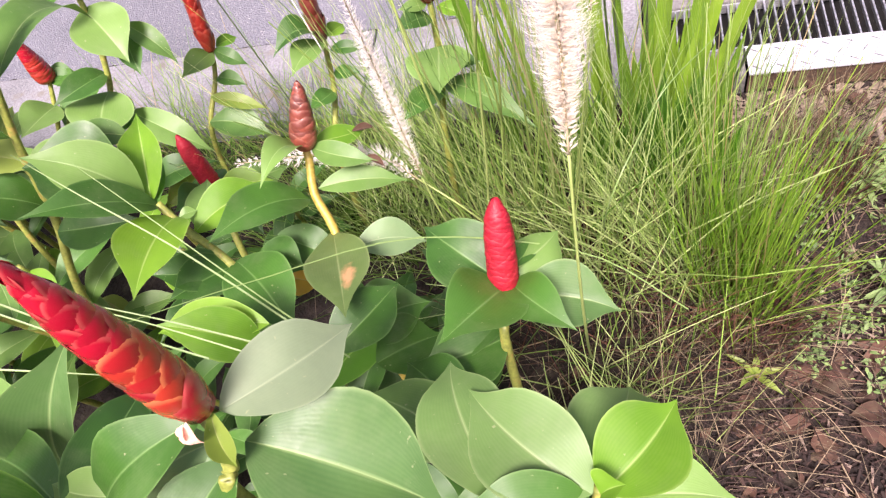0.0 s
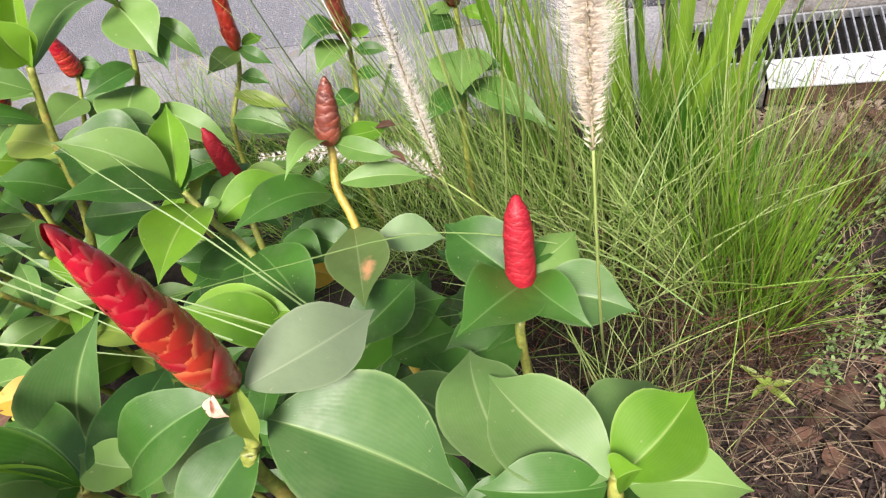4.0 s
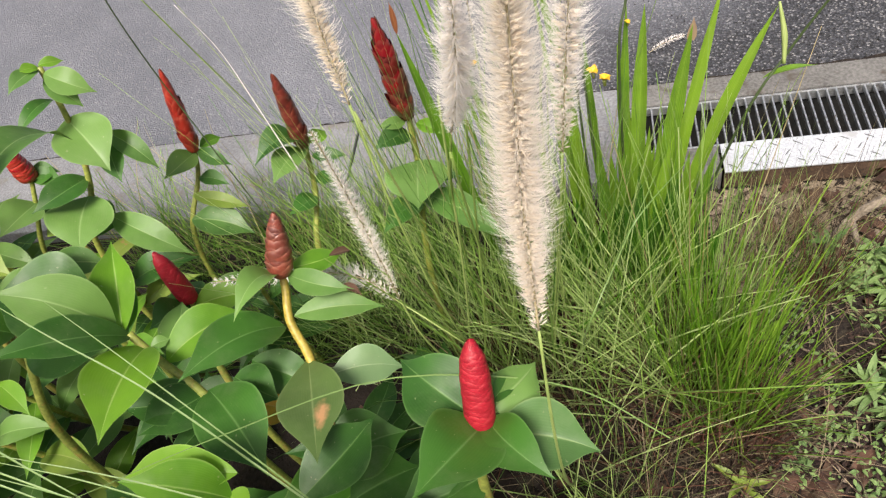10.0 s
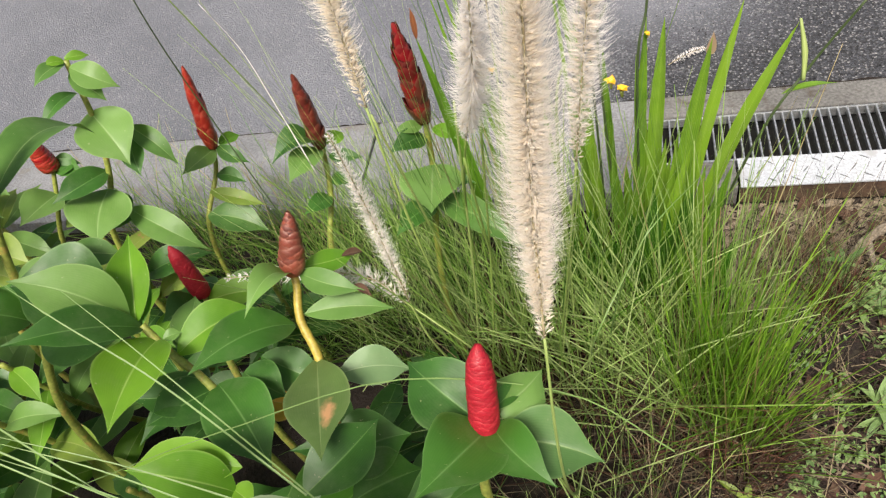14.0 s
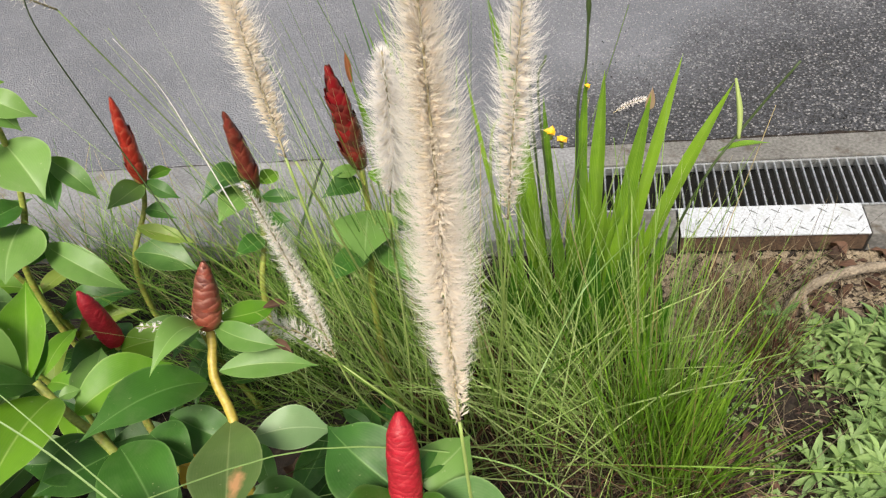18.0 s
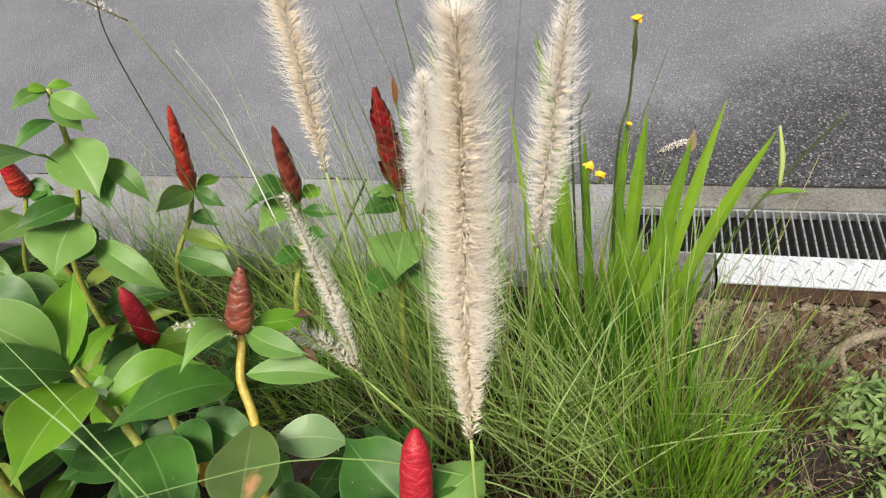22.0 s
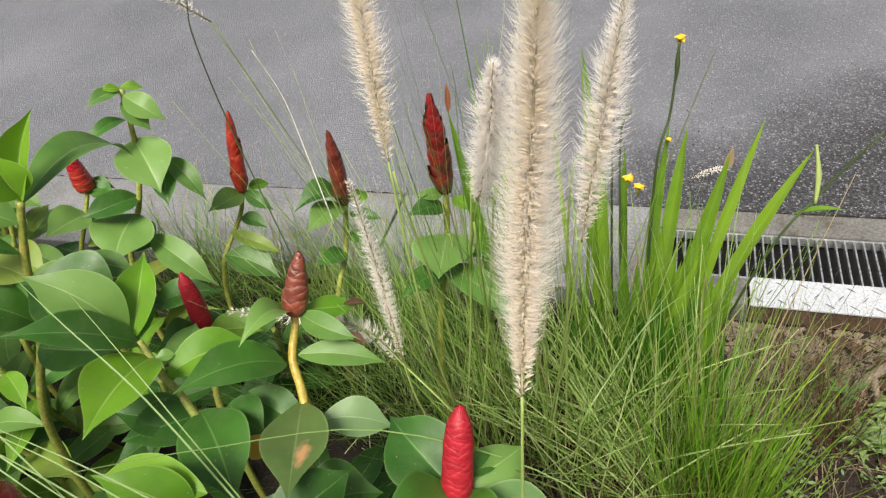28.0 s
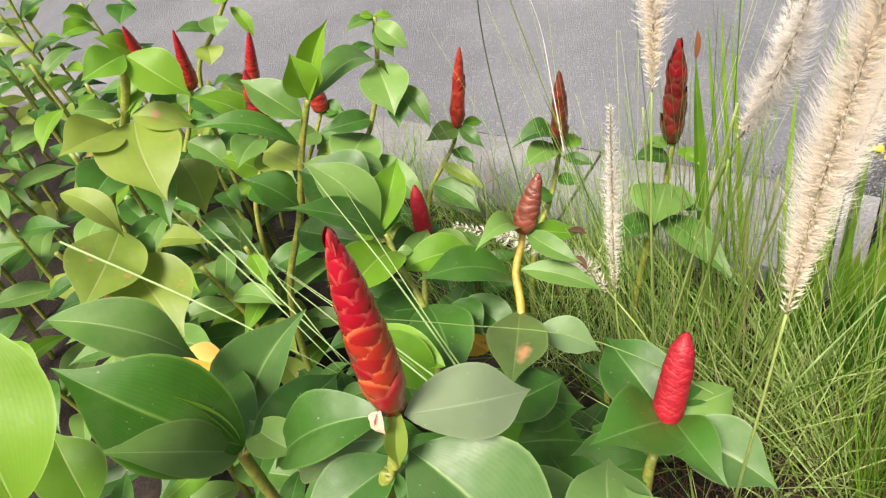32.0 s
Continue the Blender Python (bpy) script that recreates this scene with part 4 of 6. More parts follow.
leaf(p, (-0.858, 1.053, 0.784), (-0.778, 1.051, 0.726), 0.054, LEAF_PALE, sag=.15)
leaf(p, (-0.861, 1.043, 0.775), (-0.807, 1.027, 0.714), 0.043, LEAF_PALE, sag=.1)
leaf(p, (-0.861, 1.059, 0.799), (-0.834, 1.092, 0.779), 0.022, LEAF_LIME, sag=.1)
leaf(p, (-0.861, 1.056, 0.796), (-0.881, 1.028, 0.812), 0.022, LEAF_LIME, sag=.1)
leaf(p, (-0.862, 1.054, 0.792), (-0.885, 0.979, 0.799), 0.032, LEAF_PALE, sag=.1)
leaf(p, (-0.870, 1.037, 0.734), (-0.893, 0.922, 0.737), 0.030, LEAF, sag=.25)
leaf(p, (-0.875, 1.032, 0.688), (-0.787, 0.948, 0.613), 0.114, LEAF_PALE, sag=.08, cup=.2, lift=0.50)
leaf(p, (-0.821, 1.022, 0.622), (-0.787, 0.949, 0.577), 0.049, LEAF, sag=.08)
leaf(p, (-0.827, 1.043, 0.634), (-0.741, 1.007, 0.546), 0.047, LEAF_PALE, sag=.16)
leaf(p, (-0.903, 0.957, 0.539), (-0.870, 0.817, 0.521), 0.128, LEAF_PALE, sag=.06, cup=.1, lift=0.58)
leaf(p, (-0.901, 0.985, 0.566), (-0.952, 0.867, 0.598), 0.065, LEAF, sag=.14)
leaf(p, (-0.877, 0.940, 0.491), (-0.715, 0.896, 0.389), 0.067, LEAF_PALE, sag=.14)
leaf(p, (-0.931, 0.938, 0.484), (-0.866, 0.928, 0.469), 0.087, LEAF, sag=.05)

p = thing("button_ginger", "button ginger with a red cone half behind leaves", "plant", "ginger plants")
cane(p, [(-1.342, 0.991, -0.030), (-1.331, 1.001, 0.141), (-1.298, 1.032, 0.281), (-1.249, 1.078, 0.388), (-1.219, 1.114, 0.462)], STEM)
cone(p, (-1.221, 1.113, 0.463), (-1.205, 1.115, 0.597), .0245, BRACT, BRACT_RUST, blunt=.3, ragged=.05)
leaf(p, (-1.217, 1.109, 0.454), (-1.163, 1.139, 0.448), 0.045, LEAF, sag=.15)
leaf(p, (-1.239, 1.085, 0.401), (-1.249, 0.952, 0.433), 0.097, LEAF_PALE, sag=.1)
leaf(p, (-1.215, 1.122, 0.444), (-1.144, 1.117, 0.440), 0.052, LEAF, sag=.1)
leaf(p, (-1.238, 1.055, 0.357), (-1.126, 1.181, 0.387), 0.072, LEAF, sag=.15)
leaf(p, (-1.236, 1.044, 0.344), (-1.131, 1.056, 0.355), 0.071, LEAF_OLD, sag=.15)
leaf(p, (-1.230, 1.123, 0.461), (-1.158, 1.142, 0.445), 0.046, LEAF, sag=.12)

p = thing("button_ginger", "tall button ginger cane with a long red cone", "plant", "ginger plants")
cane(p, [(-1.425, 0.884, -0.030), (-1.420, 0.898, 0.166), (-1.406, 0.941, 0.327), (-1.388, 0.996, 0.456), (-1.365, 1.031, 0.573)], STEM)
cone(p, (-1.365, 1.031, 0.573), (-1.302, 1.049, 0.736), .020, BRACT, BRACT_RUST, blunt=.3, ragged=.1)
leaf(p, (-1.365, 1.024, 0.565), (-1.390, 0.957, 0.631), 0.071, LEAF_PALE, sag=.1)
leaf(p, (-1.362, 1.012, 0.545), (-1.263, 1.008, 0.486), 0.088, LEAF_PALE, sag=.1)
leaf(p, (-1.356, 0.977, 0.494), (-1.387, 0.922, 0.582), 0.089, LEAF_LIME, sag=.1)

p = thing("button_ginger", "button ginger with a thick dark red cone", "plant", "ginger plants")
cane(p, [(-1.158, 0.663, -0.030), (-1.152, 0.677, 0.224), (-1.134, 0.718, 0.432), (-1.109, 0.775, 0.538), (-1.092, 0.821, 0.641)], STEM)
cone(p, (-1.092, 0.819, 0.639), (-1.064, 0.816, 0.776), .023, BRACT, BRACT_OLD, blunt=.4, ragged=.1)
leaf(p, (-1.092, 0.811, 0.632), (-1.163, 0.722, 0.759), 0.073, LEAF_LIME, sag=.1)
leaf(p, (-1.102, 0.807, 0.600), (-1.068, 0.686, 0.600), 0.082, LEAF_PALE, sag=.1)
leaf(p, (-1.113, 0.791, 0.560), (-1.000, 0.766, 0.533), 0.083, LEAF_OLD, sag=.1)
leaf(p, (-1.124, 0.772, 0.519), (-1.171, 0.720, 0.586), 0.086, LEAF_LIME, sag=.1)
leaf(p, (-1.135, 0.763, 0.488), (-1.024, 0.724, 0.456), 0.091, LEAF, sag=.1)

p = thing("button_ginger", "button ginger with a slender red cone", "plant", "ginger plants")
cane(p, [(-1.356, 0.643, -0.030), (-1.350, 0.657, 0.271), (-1.331, 0.698, 0.517), (-1.302, 0.762, 0.634), (-1.266, 0.800, 0.727)], STEM)
cone(p, (-1.266, 0.800, 0.727), (-1.219, 0.797, 0.874), .018, BRACT, BRACT_RUST, blunt=.2, ragged=.05)
leaf(p, (-1.267, 0.794, 0.722), (-1.288, 0.741, 0.790), 0.068, LEAF_PALE, sag=.1)
leaf(p, (-1.265, 0.788, 0.711), (-1.174, 0.794, 0.664), 0.077, LEAF, sag=.1)
leaf(p, (-1.289, 0.760, 0.654), (-1.203, 0.770, 0.644), 0.069, LEAF, sag=.1)
leaf(p, (-1.290, 0.768, 0.664), (-1.280, 0.684, 0.708), 0.094, LEAF_LIME, sag=.1)
leaf(p, (-1.300, 0.734, 0.603), (-1.198, 0.745, 0.526), 0.080, LEAF_PALE, sag=.1)
leaf(p, (-1.312, 0.725, 0.572), (-1.279, 0.606, 0.549), 0.096, LEAF, sag=.1)

p = thing("button_ginger", "tall pale ginger by the kerb with a rust-orange cone", "plant", "ginger plants")
cane(p, [(-1.494, 0.897, -0.030), (-1.484, 0.909, 0.339), (-1.455, 0.943, 0.641), (-1.397, 1.012, 0.749), (-1.332, 1.065, 0.837)], STEM)
cone(p, (-1.331, 1.066, 0.839), (-1.405, 1.118, 0.925), .0175, BRACT_RUST, BRACT_ORANGE, blunt=.9, ragged=.2)
leaf(p, (-1.338, 1.052, 0.828), (-1.345, 1.005, 0.830), 0.037, LEAF_LIME, sag=.1)
leaf(p, (-1.332, 1.064, 0.835), (-1.298, 1.066, 0.817), 0.030, LEAF_OLD, sag=.1)
leaf(p, (-1.346, 1.060, 0.797), (-1.291, 1.051, 0.716), 0.038, LEAF_LIME, sag=.1)
leaf(p, (-1.380, 1.023, 0.789), (-1.352, 0.985, 0.751), 0.075, LEAF_PALE, sag=.05)
leaf(p, (-1.393, 1.004, 0.757), (-1.430, 0.925, 0.791), 0.035, LEAF, sag=.1)
leaf(p, (-1.414, 0.987, 0.721), (-1.375, 0.944, 0.688), 0.076, LEAF_OLD, sag=.05)

p = thing("button_ginger", "button ginger with a small red cone among pale leaves", "plant", "ginger plants")
cane(p, [(-1.845, 0.896, -0.030), (-1.831, 0.902, 0.289), (-1.790, 0.920, 0.550), (-1.713, 0.954, 0.693)], STEM)
cone(p, (-1.713, 0.954, 0.693), (-1.682, 0.939, 0.783), .017, BRACT, None, blunt=.3, ragged=.0)
leaf(p, (-1.713, 0.950, 0.688), (-1.729, 0.868, 0.788), 0.070, LEAF_LIME, sag=.1)
leaf(p, (-1.713, 0.950, 0.688), (-1.612, 0.982, 0.628), 0.078, LEAF_LIME, sag=.1)
leaf(p, (-1.729, 1.004, 0.817), (-1.694, 0.941, 0.788), 0.078, LEAF, sag=.05)
leaf(p, (-1.745, 0.994, 0.854), (-1.669, 0.997, 0.803), 0.027, LEAF, sag=.1)
leaf(p, (-1.772, 0.914, 0.811), (-1.764, 0.843, 0.867), 0.058, LEAF_LIME, sag=.1)
leaf(p, (-1.772, 0.906, 0.799), (-1.765, 0.807, 0.819), 0.070, LEAF_LIME, sag=.1)

p = thing("button_ginger", "tall pale leafy ginger cane with drooping olive leaves", "plant", "ginger plants")
cane(p, [(-0.769, 0.225, -0.030), (-0.759, 0.236, 0.466), (-0.728, 0.269, 0.871), (-0.687, 0.313, 0.975), (-0.649, 0.338, 1.041), (-0.611, 0.359, 1.113)], STEM)
leaf(p, (-0.635, 0.338, 1.035), (-0.536, 0.274, 0.980), 0.099, LEAF_OLD, sag=.06, cup=.1, lift=0.58, full=.75)
leaf(p, (-0.637, 0.340, 1.042), (-0.578, 0.379, 1.006), 0.039, LEAF_OLD, sag=.14)
leaf(p, (-0.639, 0.339, 1.044), (-0.640, 0.390, 1.075), 0.033, LEAF_LIME, sag=.12)
leaf(p, (-0.641, 0.336, 1.047), (-0.649, 0.376, 1.081), 0.022, LEAF_LIME, sag=.1)
leaf(p, (-0.643, 0.331, 1.047), (-0.652, 0.283, 1.081), 0.029, LEAF_PALE, sag=.14)
leaf(p, (-0.651, 0.321, 1.030), (-0.634, 0.236, 1.055), 0.065, LEAF_OLD, sag=.1)
leaf(p, (-0.610, 0.362, 1.114), (-0.553, 0.379, 1.056), 0.058, LEAF_LIME, sag=.1, cup=.15, lift=0.50)
leaf(p, (-0.612, 0.359, 1.116), (-0.614, 0.300, 1.117), 0.047, LEAF_LIME, sag=.1)
leaf(p, (-0.653, 0.394, 1.054), (-0.643, 0.406, 1.017), 0.043, LEAF, sag=.05)
leaf(p, (-0.685, 0.315, 0.974), (-0.644, 0.227, 0.975), 0.068, LEAF, sag=.1)
leaf(p, (-0.650, 0.368, 0.948), (-0.586, 0.330, 0.897), 0.065, LEAF_OLD, sag=.08)
leaf(p, (-0.713, 0.269, 0.886), (-0.641, 0.145, 0.878), 0.099, LEAF_OLD, sag=.05, cup=.1, lift=0.58)
leaf(p, (-0.698, 0.251, 0.853), (-0.565, 0.203, 0.792), 0.113, LEAF_OLD, sag=.05, cup=.1, lift=0.58)
leaf(p, (-0.662, 0.336, 0.990), (-0.575, 0.274, 0.923), 0.050, LEAF, sag=.05)
leaf(p, (-0.557, 0.190, 1.056), (-0.502, 0.197, 1.001), 0.031, LEAF_OLD, sag=.25)
leaf(p, (-0.720, 0.249, 0.849), (-0.690, 0.270, 0.813), 0.085, LEAF, sag=.05)

p = thing("button_ginger", "broad-leaved ginger with one deep green leaf and a rolled new leaf", "plant", "ginger plants")
cane(p, [(-0.315, 0.083, -0.030), (-0.311, 0.085, 0.444), (-0.299, 0.093, 0.831), (-0.291, 0.098, 0.878)], STEM)
leaf(p, (-0.293, 0.099, 0.879), (-0.397, 0.047, 1.019), 0.101, LEAF_VIVID, sag=.1, cup=.25, lift=0.54)
leaf(p, (-0.294, 0.098, 0.880), (-0.323, 0.088, 0.963), 0.008, LEAF_LIME, sag=.02, cup=.8)
leaf(p, (-0.392, 0.150, 0.785), (-0.312, 0.240, 0.918), 0.082, LEAF_MID, sag=.08, cup=.45, lift=0.60)
leaf(p, (-0.294, 0.093, 0.879), (-0.323, 0.015, 0.985), 0.052, LEAF_PALE, sag=.1)
leaf(p, (-0.288, 0.104, 0.876), (-0.304, 0.230, 0.819), 0.058, LEAF, sag=.08, cup=.2, lift=0.43)
leaf(p, (-0.296, 0.104, 0.870), (-0.470, 0.152, 0.824), 0.062, LEAF, sag=.05)
leaf(p, (-0.445, 0.079, 1.024), (-0.379, 0.142, 0.917), 0.058, LEAF_PALE, sag=.2, cup=.15, lift=0.43)
leaf(p, (-0.243, -0.038, 1.069), (-0.318, 0.035, 1.147), 0.078, LEAF_LIME, sag=.1, cup=.15, lift=0.58)
leaf(p, (-0.257, -0.015, 1.009), (-0.302, 0.008, 1.047), 0.045, LEAF_LIME, sag=.08)
leaf(p, (-0.245, 0.120, 0.870), (-0.313, 0.124, 0.875), 0.043, LEAF_PALE, sag=.05)
leaf(p, (-0.675, 0.210, 0.679), (-0.596, 0.237, 0.651), 0.052, LEAF_YELLOW, sag=.05, cup=.3, lift=0.55)
leaf(p, (-0.769, 0.234, 0.717), (-0.662, 0.223, 0.682), 0.030, LEAF_YELLOW, sag=.05)
leaf(p, (-0.646, 0.206, 0.671), (-0.702, 0.159, 0.666), 0.034, LEAF_DEAD, sag=.1, cup=.5, lift=0.6)

# leafy ginger canes without cones that fill the bed
def filler(x, y, height, count, length, seed, lean=0.08, mats=None, first=0.35):
    rng = random.Random(seed)
    p = thing("button_ginger", "leafy green ginger cane without a cone", "plant", "ginger plants")
    foot = Vector((x, y, -0.03))
    top = foot + Vector((rng.uniform(-lean, lean), rng.uniform(-lean, lean) - 0.02, height))
    mid = foot.lerp(top, 0.5) + Vector((rng.uniform(-0.03, 0.03), rng.uniform(-0.03, 0.03), 0))
    cane(p, [foot, mid, top], STEM)
    line = spline([foot, mid, top], 20)
    for i in range(count):
        u = first + (1 - first) * (i + 0.5) / count
        o = line[int(u * 20)]
        a = seed + i * 2.2 + rng.uniform(-0.3, 0.3)
        l = length * rng.uniform(0.75, 1.15) * (1 - 0.35 * max(0, u - 0.75) / 0.25)
        d = Vector((math.cos(a), math.sin(a), rng.uniform(-0.35, 0.35) + 0.5 * max(0, u - 0.8)))
        leaf(p, o, o + d.normalized() * l * 1.08, l * rng.uniform(0.34, 0.46), rng.choice(mats or [LEAF, LEAF, LEAF, LEAF_PALE]), sag=rng.uniform(0.05, 0.2), lift=rng.uniform(0.1, 0.5))


def leafy_patch(first, places):
    for i, (x, y, h) in enumerate(places, first):
        filler(x, y, h, 11, 0.165 if x < -0.75 else 0.145, i, 0.07, [LEAF, LEAF, LEAF_LIME, LEAF_PALE, LEAF_PALE, LEAF_OLD] if x < -0.75 else [LEAF], 0.25)


leafy_patch(3, [(-0.46, 0.30, 0.44), (-0.62, 0.45, 0.44), (-0.34, 0.52, 0.34), (-0.75, 0.62, 0.42), (-0.88, 0.80, 0.40), (-0.58, 0.84, 0.30), (-0.30, 0.20, 0.54), (-0.10, 0.22, 0.48), (0.02, 0.26, 0.42), (-0.20, 0.70, 0.24), (-0.62, 0.22, 0.55), (-0.95, 0.45, 0.55), (-1.05, 0.65, 0.52), (-1.22, 0.60, 0.60), (-1.08, 0.95, 0.42), (-1.40, 0.85, 0.55), (-1.50, 0.60, 0.68), (-1.55, 1.02, 0.52), (-1.75, 0.80, 0.70), (-1.30, 0.38, 0.66), (-0.82, 0.18, 0.60), (-1.05, 0.22, 0.62), (-1.95, 1.05, 0.66), (-2.10, 0.85, 0.75), (-1.60, 0.35, 0.72), (-0.42, 0.02, 0.62), (-0.15, 0.02, 0.60), (0.14, 0.06, 0.55), (-0.68, 0.02, 0.62), (-1.85, 0.50, 0.80)])
leafy_patch(33, [(-2.15, 0.60, 0.85), (-2.4, 0.95, 0.82), (-2.3, 1.15, 0.75), (-1.9, 0.25, 0.85), (-1.4, 0.15, 0.75), (-1.1, 0.0, 0.70), (-0.9, 0.30, 0.66), (-2.7, 1.1, 0.85), (-1.65, 1.15, 0.55), (-1.62, 0.72, 0.88), (-1.95, 0.72, 0.95), (-1.30, 0.50, 0.78), (-1.05, 0.42, 0.70), (-2.1, 0.35, 0.95), (-1.75, 1.0, 0.72), (-0.02, 0.36, 0.36), (-0.12, 0.44, 0.38), (0.06, 0.18, 0.60), (-0.28, 0.36, 0.48), (-0.05, 0.14, 0.66), (-2.6, 0.75, 0.85), (-2.9, 0.95, 0.80), (-3.15, 1.12, 0.75), (-2.5, 0.50, 0.90), (-2.2, 0.15, 0.85), (-3.45, 1.22, 0.80), (-2.9, 0.62, 0.95), (-1.6, 0.02, 0.75), (-3.4, 0.9, 0.95), (-2.75, 1.2, 0.7)])

# pink floret at the foot of the tallest cone
floret = part("floret", leaf_mesh((-0.157, 0.166, 0.932), (-0.152, 0.157, 0.910), (0.2, -0.9, 0.3), 0.014, 0.1, 0.6, 0.7, nl=6, nw=4), PETAL_PINK, TALL)
part("floret_lip", leaf_mesh((-0.159, 0.164, 0.932), (-0.159, 0.156, 0.917), (-0.3, -0.9, 0.3), 0.009, 0.1, 0.6, 0.7, nl=6, nw=4), PETAL_PINK, floret)

# ---- fountain grass ----
fountain = thing("fountain_grass", "clump of fountain grass with fine arching green blades", "grass")
def bunch(parent, name, seed, centre, spread, count, length, lean, droop, mat, w=0.0026, bias=(0, 0), seg=7, singles=0):
    """A bunch of blades: the first few are objects of their own, the uncountable rest is one mesh."""
    rng = random.Random(seed)
    paths = list(tuft_paths(rng, centre, spread, count, length, lean, droop, bias))
    for p in paths[:singles]:
        part("blade", strips([p], w * 1.15, w * 0.4, seg), mat, parent)
    tagged(part(name, strips(paths[singles:], w, w * 0.4, seg), mat, parent), kind="stuff")


bunch(fountain, "grass_mass", 21, (0.00, 0.85, -0.04), 0.16, 33, 0.78, 0.34, 0.10, GRASS, 0.0039, singles=44)
bunch(fountain, "grass_mass", 22, (0.05, 0.88, -0.04), 0.16, 33, 0.68, 0.50, 0.10, GRASS, 0.0039, (0.03, -0.03), singles=44)
bunch(fountain, "grass_mass", 23, (-0.14, 0.92, -0.04), 0.13, 63, 0.85, 0.34, 0.12, GRASS, 0.0032, (-0.08, 0), singles=60)
bunch(fountain, "dry_grass_mass", 25, (0.06, 0.74, -0.04), 0.22, 190, 0.40, 0.80, 0.5, THATCH, 0.0028)
bunch(fountain, "dry_grass_mass", 56, (0.16, 0.64, -0.04), 0.18, 110, 0.34, 0.95, 0.7, GRASS_DRY, 0.0026)
bunch(fountain, "dry_grass_mass", 62, (0.19, 0.50, -0.03), 0.20, 200, 0.28, 1.0, 0.9, GRASS_DRY, 0.0026)
bunch(fountain, "loose_grass_mass", 63, (0.15, 0.54, -0.03), 0.17, 60, 0.36, 0.50, 0.5, GRASS, 0.0028, singles=40)
bunch(fountain, "near_grass_mass", 67, (0.11, 0.45, -0.02), 0.13, 70, 0.44, 0.34, 0.35, GRASS_PALE, 0.0028, singles=50)
bunch(fountain, "near_grass_mass", 68, (0.20, 0.42, -0.02), 0.12, 44, 0.32, 0.40, 0.3, CULM, 0.0022, singles=30)
bunch(fountain, "dead_thatch", 55, (0.02, 0.86, -0.04), 0.20, 240, 0.20, 0.50, 0.3, THATCH, 0.0034)
bunch(fountain, "upright_grass_mass", 26, (-0.05, 0.90, -0.04), 0.12, 48, 1.02, 0.15, 0.15, GRASS, 0.0028)
bunch(fountain, "fine_seed_stems", 69, (-0.22, 0.92, -0.04), 0.13, 110, 0.98, 0.22, 0.28, GRASS_PALE, 0.0014, singles=30)
bunch(fountain, "pale_culm_mass", 27, (0.04, 0.86, -0.04), 0.14, 25, 0.80, 0.34, 0.10, CULM, 0.0030, singles=30)
bunch(fountain, "upright_culm_mass", 54, (0.02, 0.84, -0.04), 0.13, 39, 0.84, 0.13, 0.04, CULM, 0.0037, singles=40)
bunch(fountain, "pale_culm_mass", 28, (0.14, 0.84, -0.04), 0.14, 22, 0.66, 0.44, 0.12, CULM, 0.0028, singles=26)
bunch(fountain, "crossing_blade_mass", 48, (0.06, 0.82, 0.0), 0.15, 78, 0.60, 0.48, 0.20, GRASS_PALE, 0.0034, singles=60)
bunch(fountain, "crossing_blade_mass", 49, (0.20, 0.86, 0.0), 0.12, 74, 0.60, 0.40, 0.12, GRASS_PALE, 0.0034, (-0.42, -0.10), singles=60)
bunch(fountain, "crossing_blade_mass", 64, (-0.12, 0.80, 0.0), 0.15, 80, 0.56, 0.50, 0.25, GRASS_PALE, 0.0026, singles=40)
bunch(fountain, "crossing_blade_mass", 65, (-0.36, 0.86, 0.0), 0.16, 90, 0.42, 0.50, 0.3, GRASS_PALE, 0.0024, singles=20)
bunch(fountain, "crossing_blade_mass", 66, (0.26, 0.88, 0.0), 0.10, 64, 0.54, 0.36, 0.15, GRASS_PALE, 0.0032, singles=40)
bunch(fountain, "crossing_blade_mass", 57, (0.02, 0.92, 0.0), 0.12, 33, 0.66, 0.60, 0.45, GRASS, 0.0034, (0.12, -0.05), singles=40)
kerb_grass = thing("kerb_grass", "thin green grass along the kerb edge", "grass")
for i, (x, y) in enumerate([(-0.95, 1.18), (-0.72, 1.22), (-0.55, 1.15), (-0.36, 1.20), (-0.24, 1.12), (-1.2, 1.22), (-0.5, 0.98), (-0.66, 0.92), (-0.38, 0.92)]):
    bunch(kerb_grass, "grass_mass", 40 + i, (x, y, -0.05), 0.13, 150, 0.42, 0.6, 0.5, GRASS, 0.0026)

tuft = thing("lime_grass_tuft", "dense tuft of fine lime-green grass", "grass")
bunch(tuft, "grass_mass", 31, (0.36, 0.70, -0.04), 0.062, 190, 0.50, 0.18, 0.06, GRASS_LIME, 0.0034, singles=60)
bunch(tuft, "grass_mass", 32, (0.31, 0.80, -0.04), 0.080, 100, 0.54, 0.22, 0.08, GRASS_LIME, 0.0034, (-0.02, 0.02), singles=60)
bunch(tuft, "grass_mass", 33, (0.42, 0.82, -0.04), 0.07, 66, 0.44, 0.18, 0.10, GRASS_LIME, 0.0031, (0.02, 0.02), singles=40)
bunch(tuft, "tall_grass_mass", 70, (0.27, 0.86, -0.04), 0.09, 90, 0.70, 0.17, 0.10, GRASS, 0.0026, (-0.04, 0.0), singles=50)
bunch(tuft, "tall_grass_mass", 71, (0.36, 0.84, -0.04), 0.06, 60, 0.62, 0.16, 0.10, GRASS_PALE, 0.0022, (0.0, 0.03), singles=30)
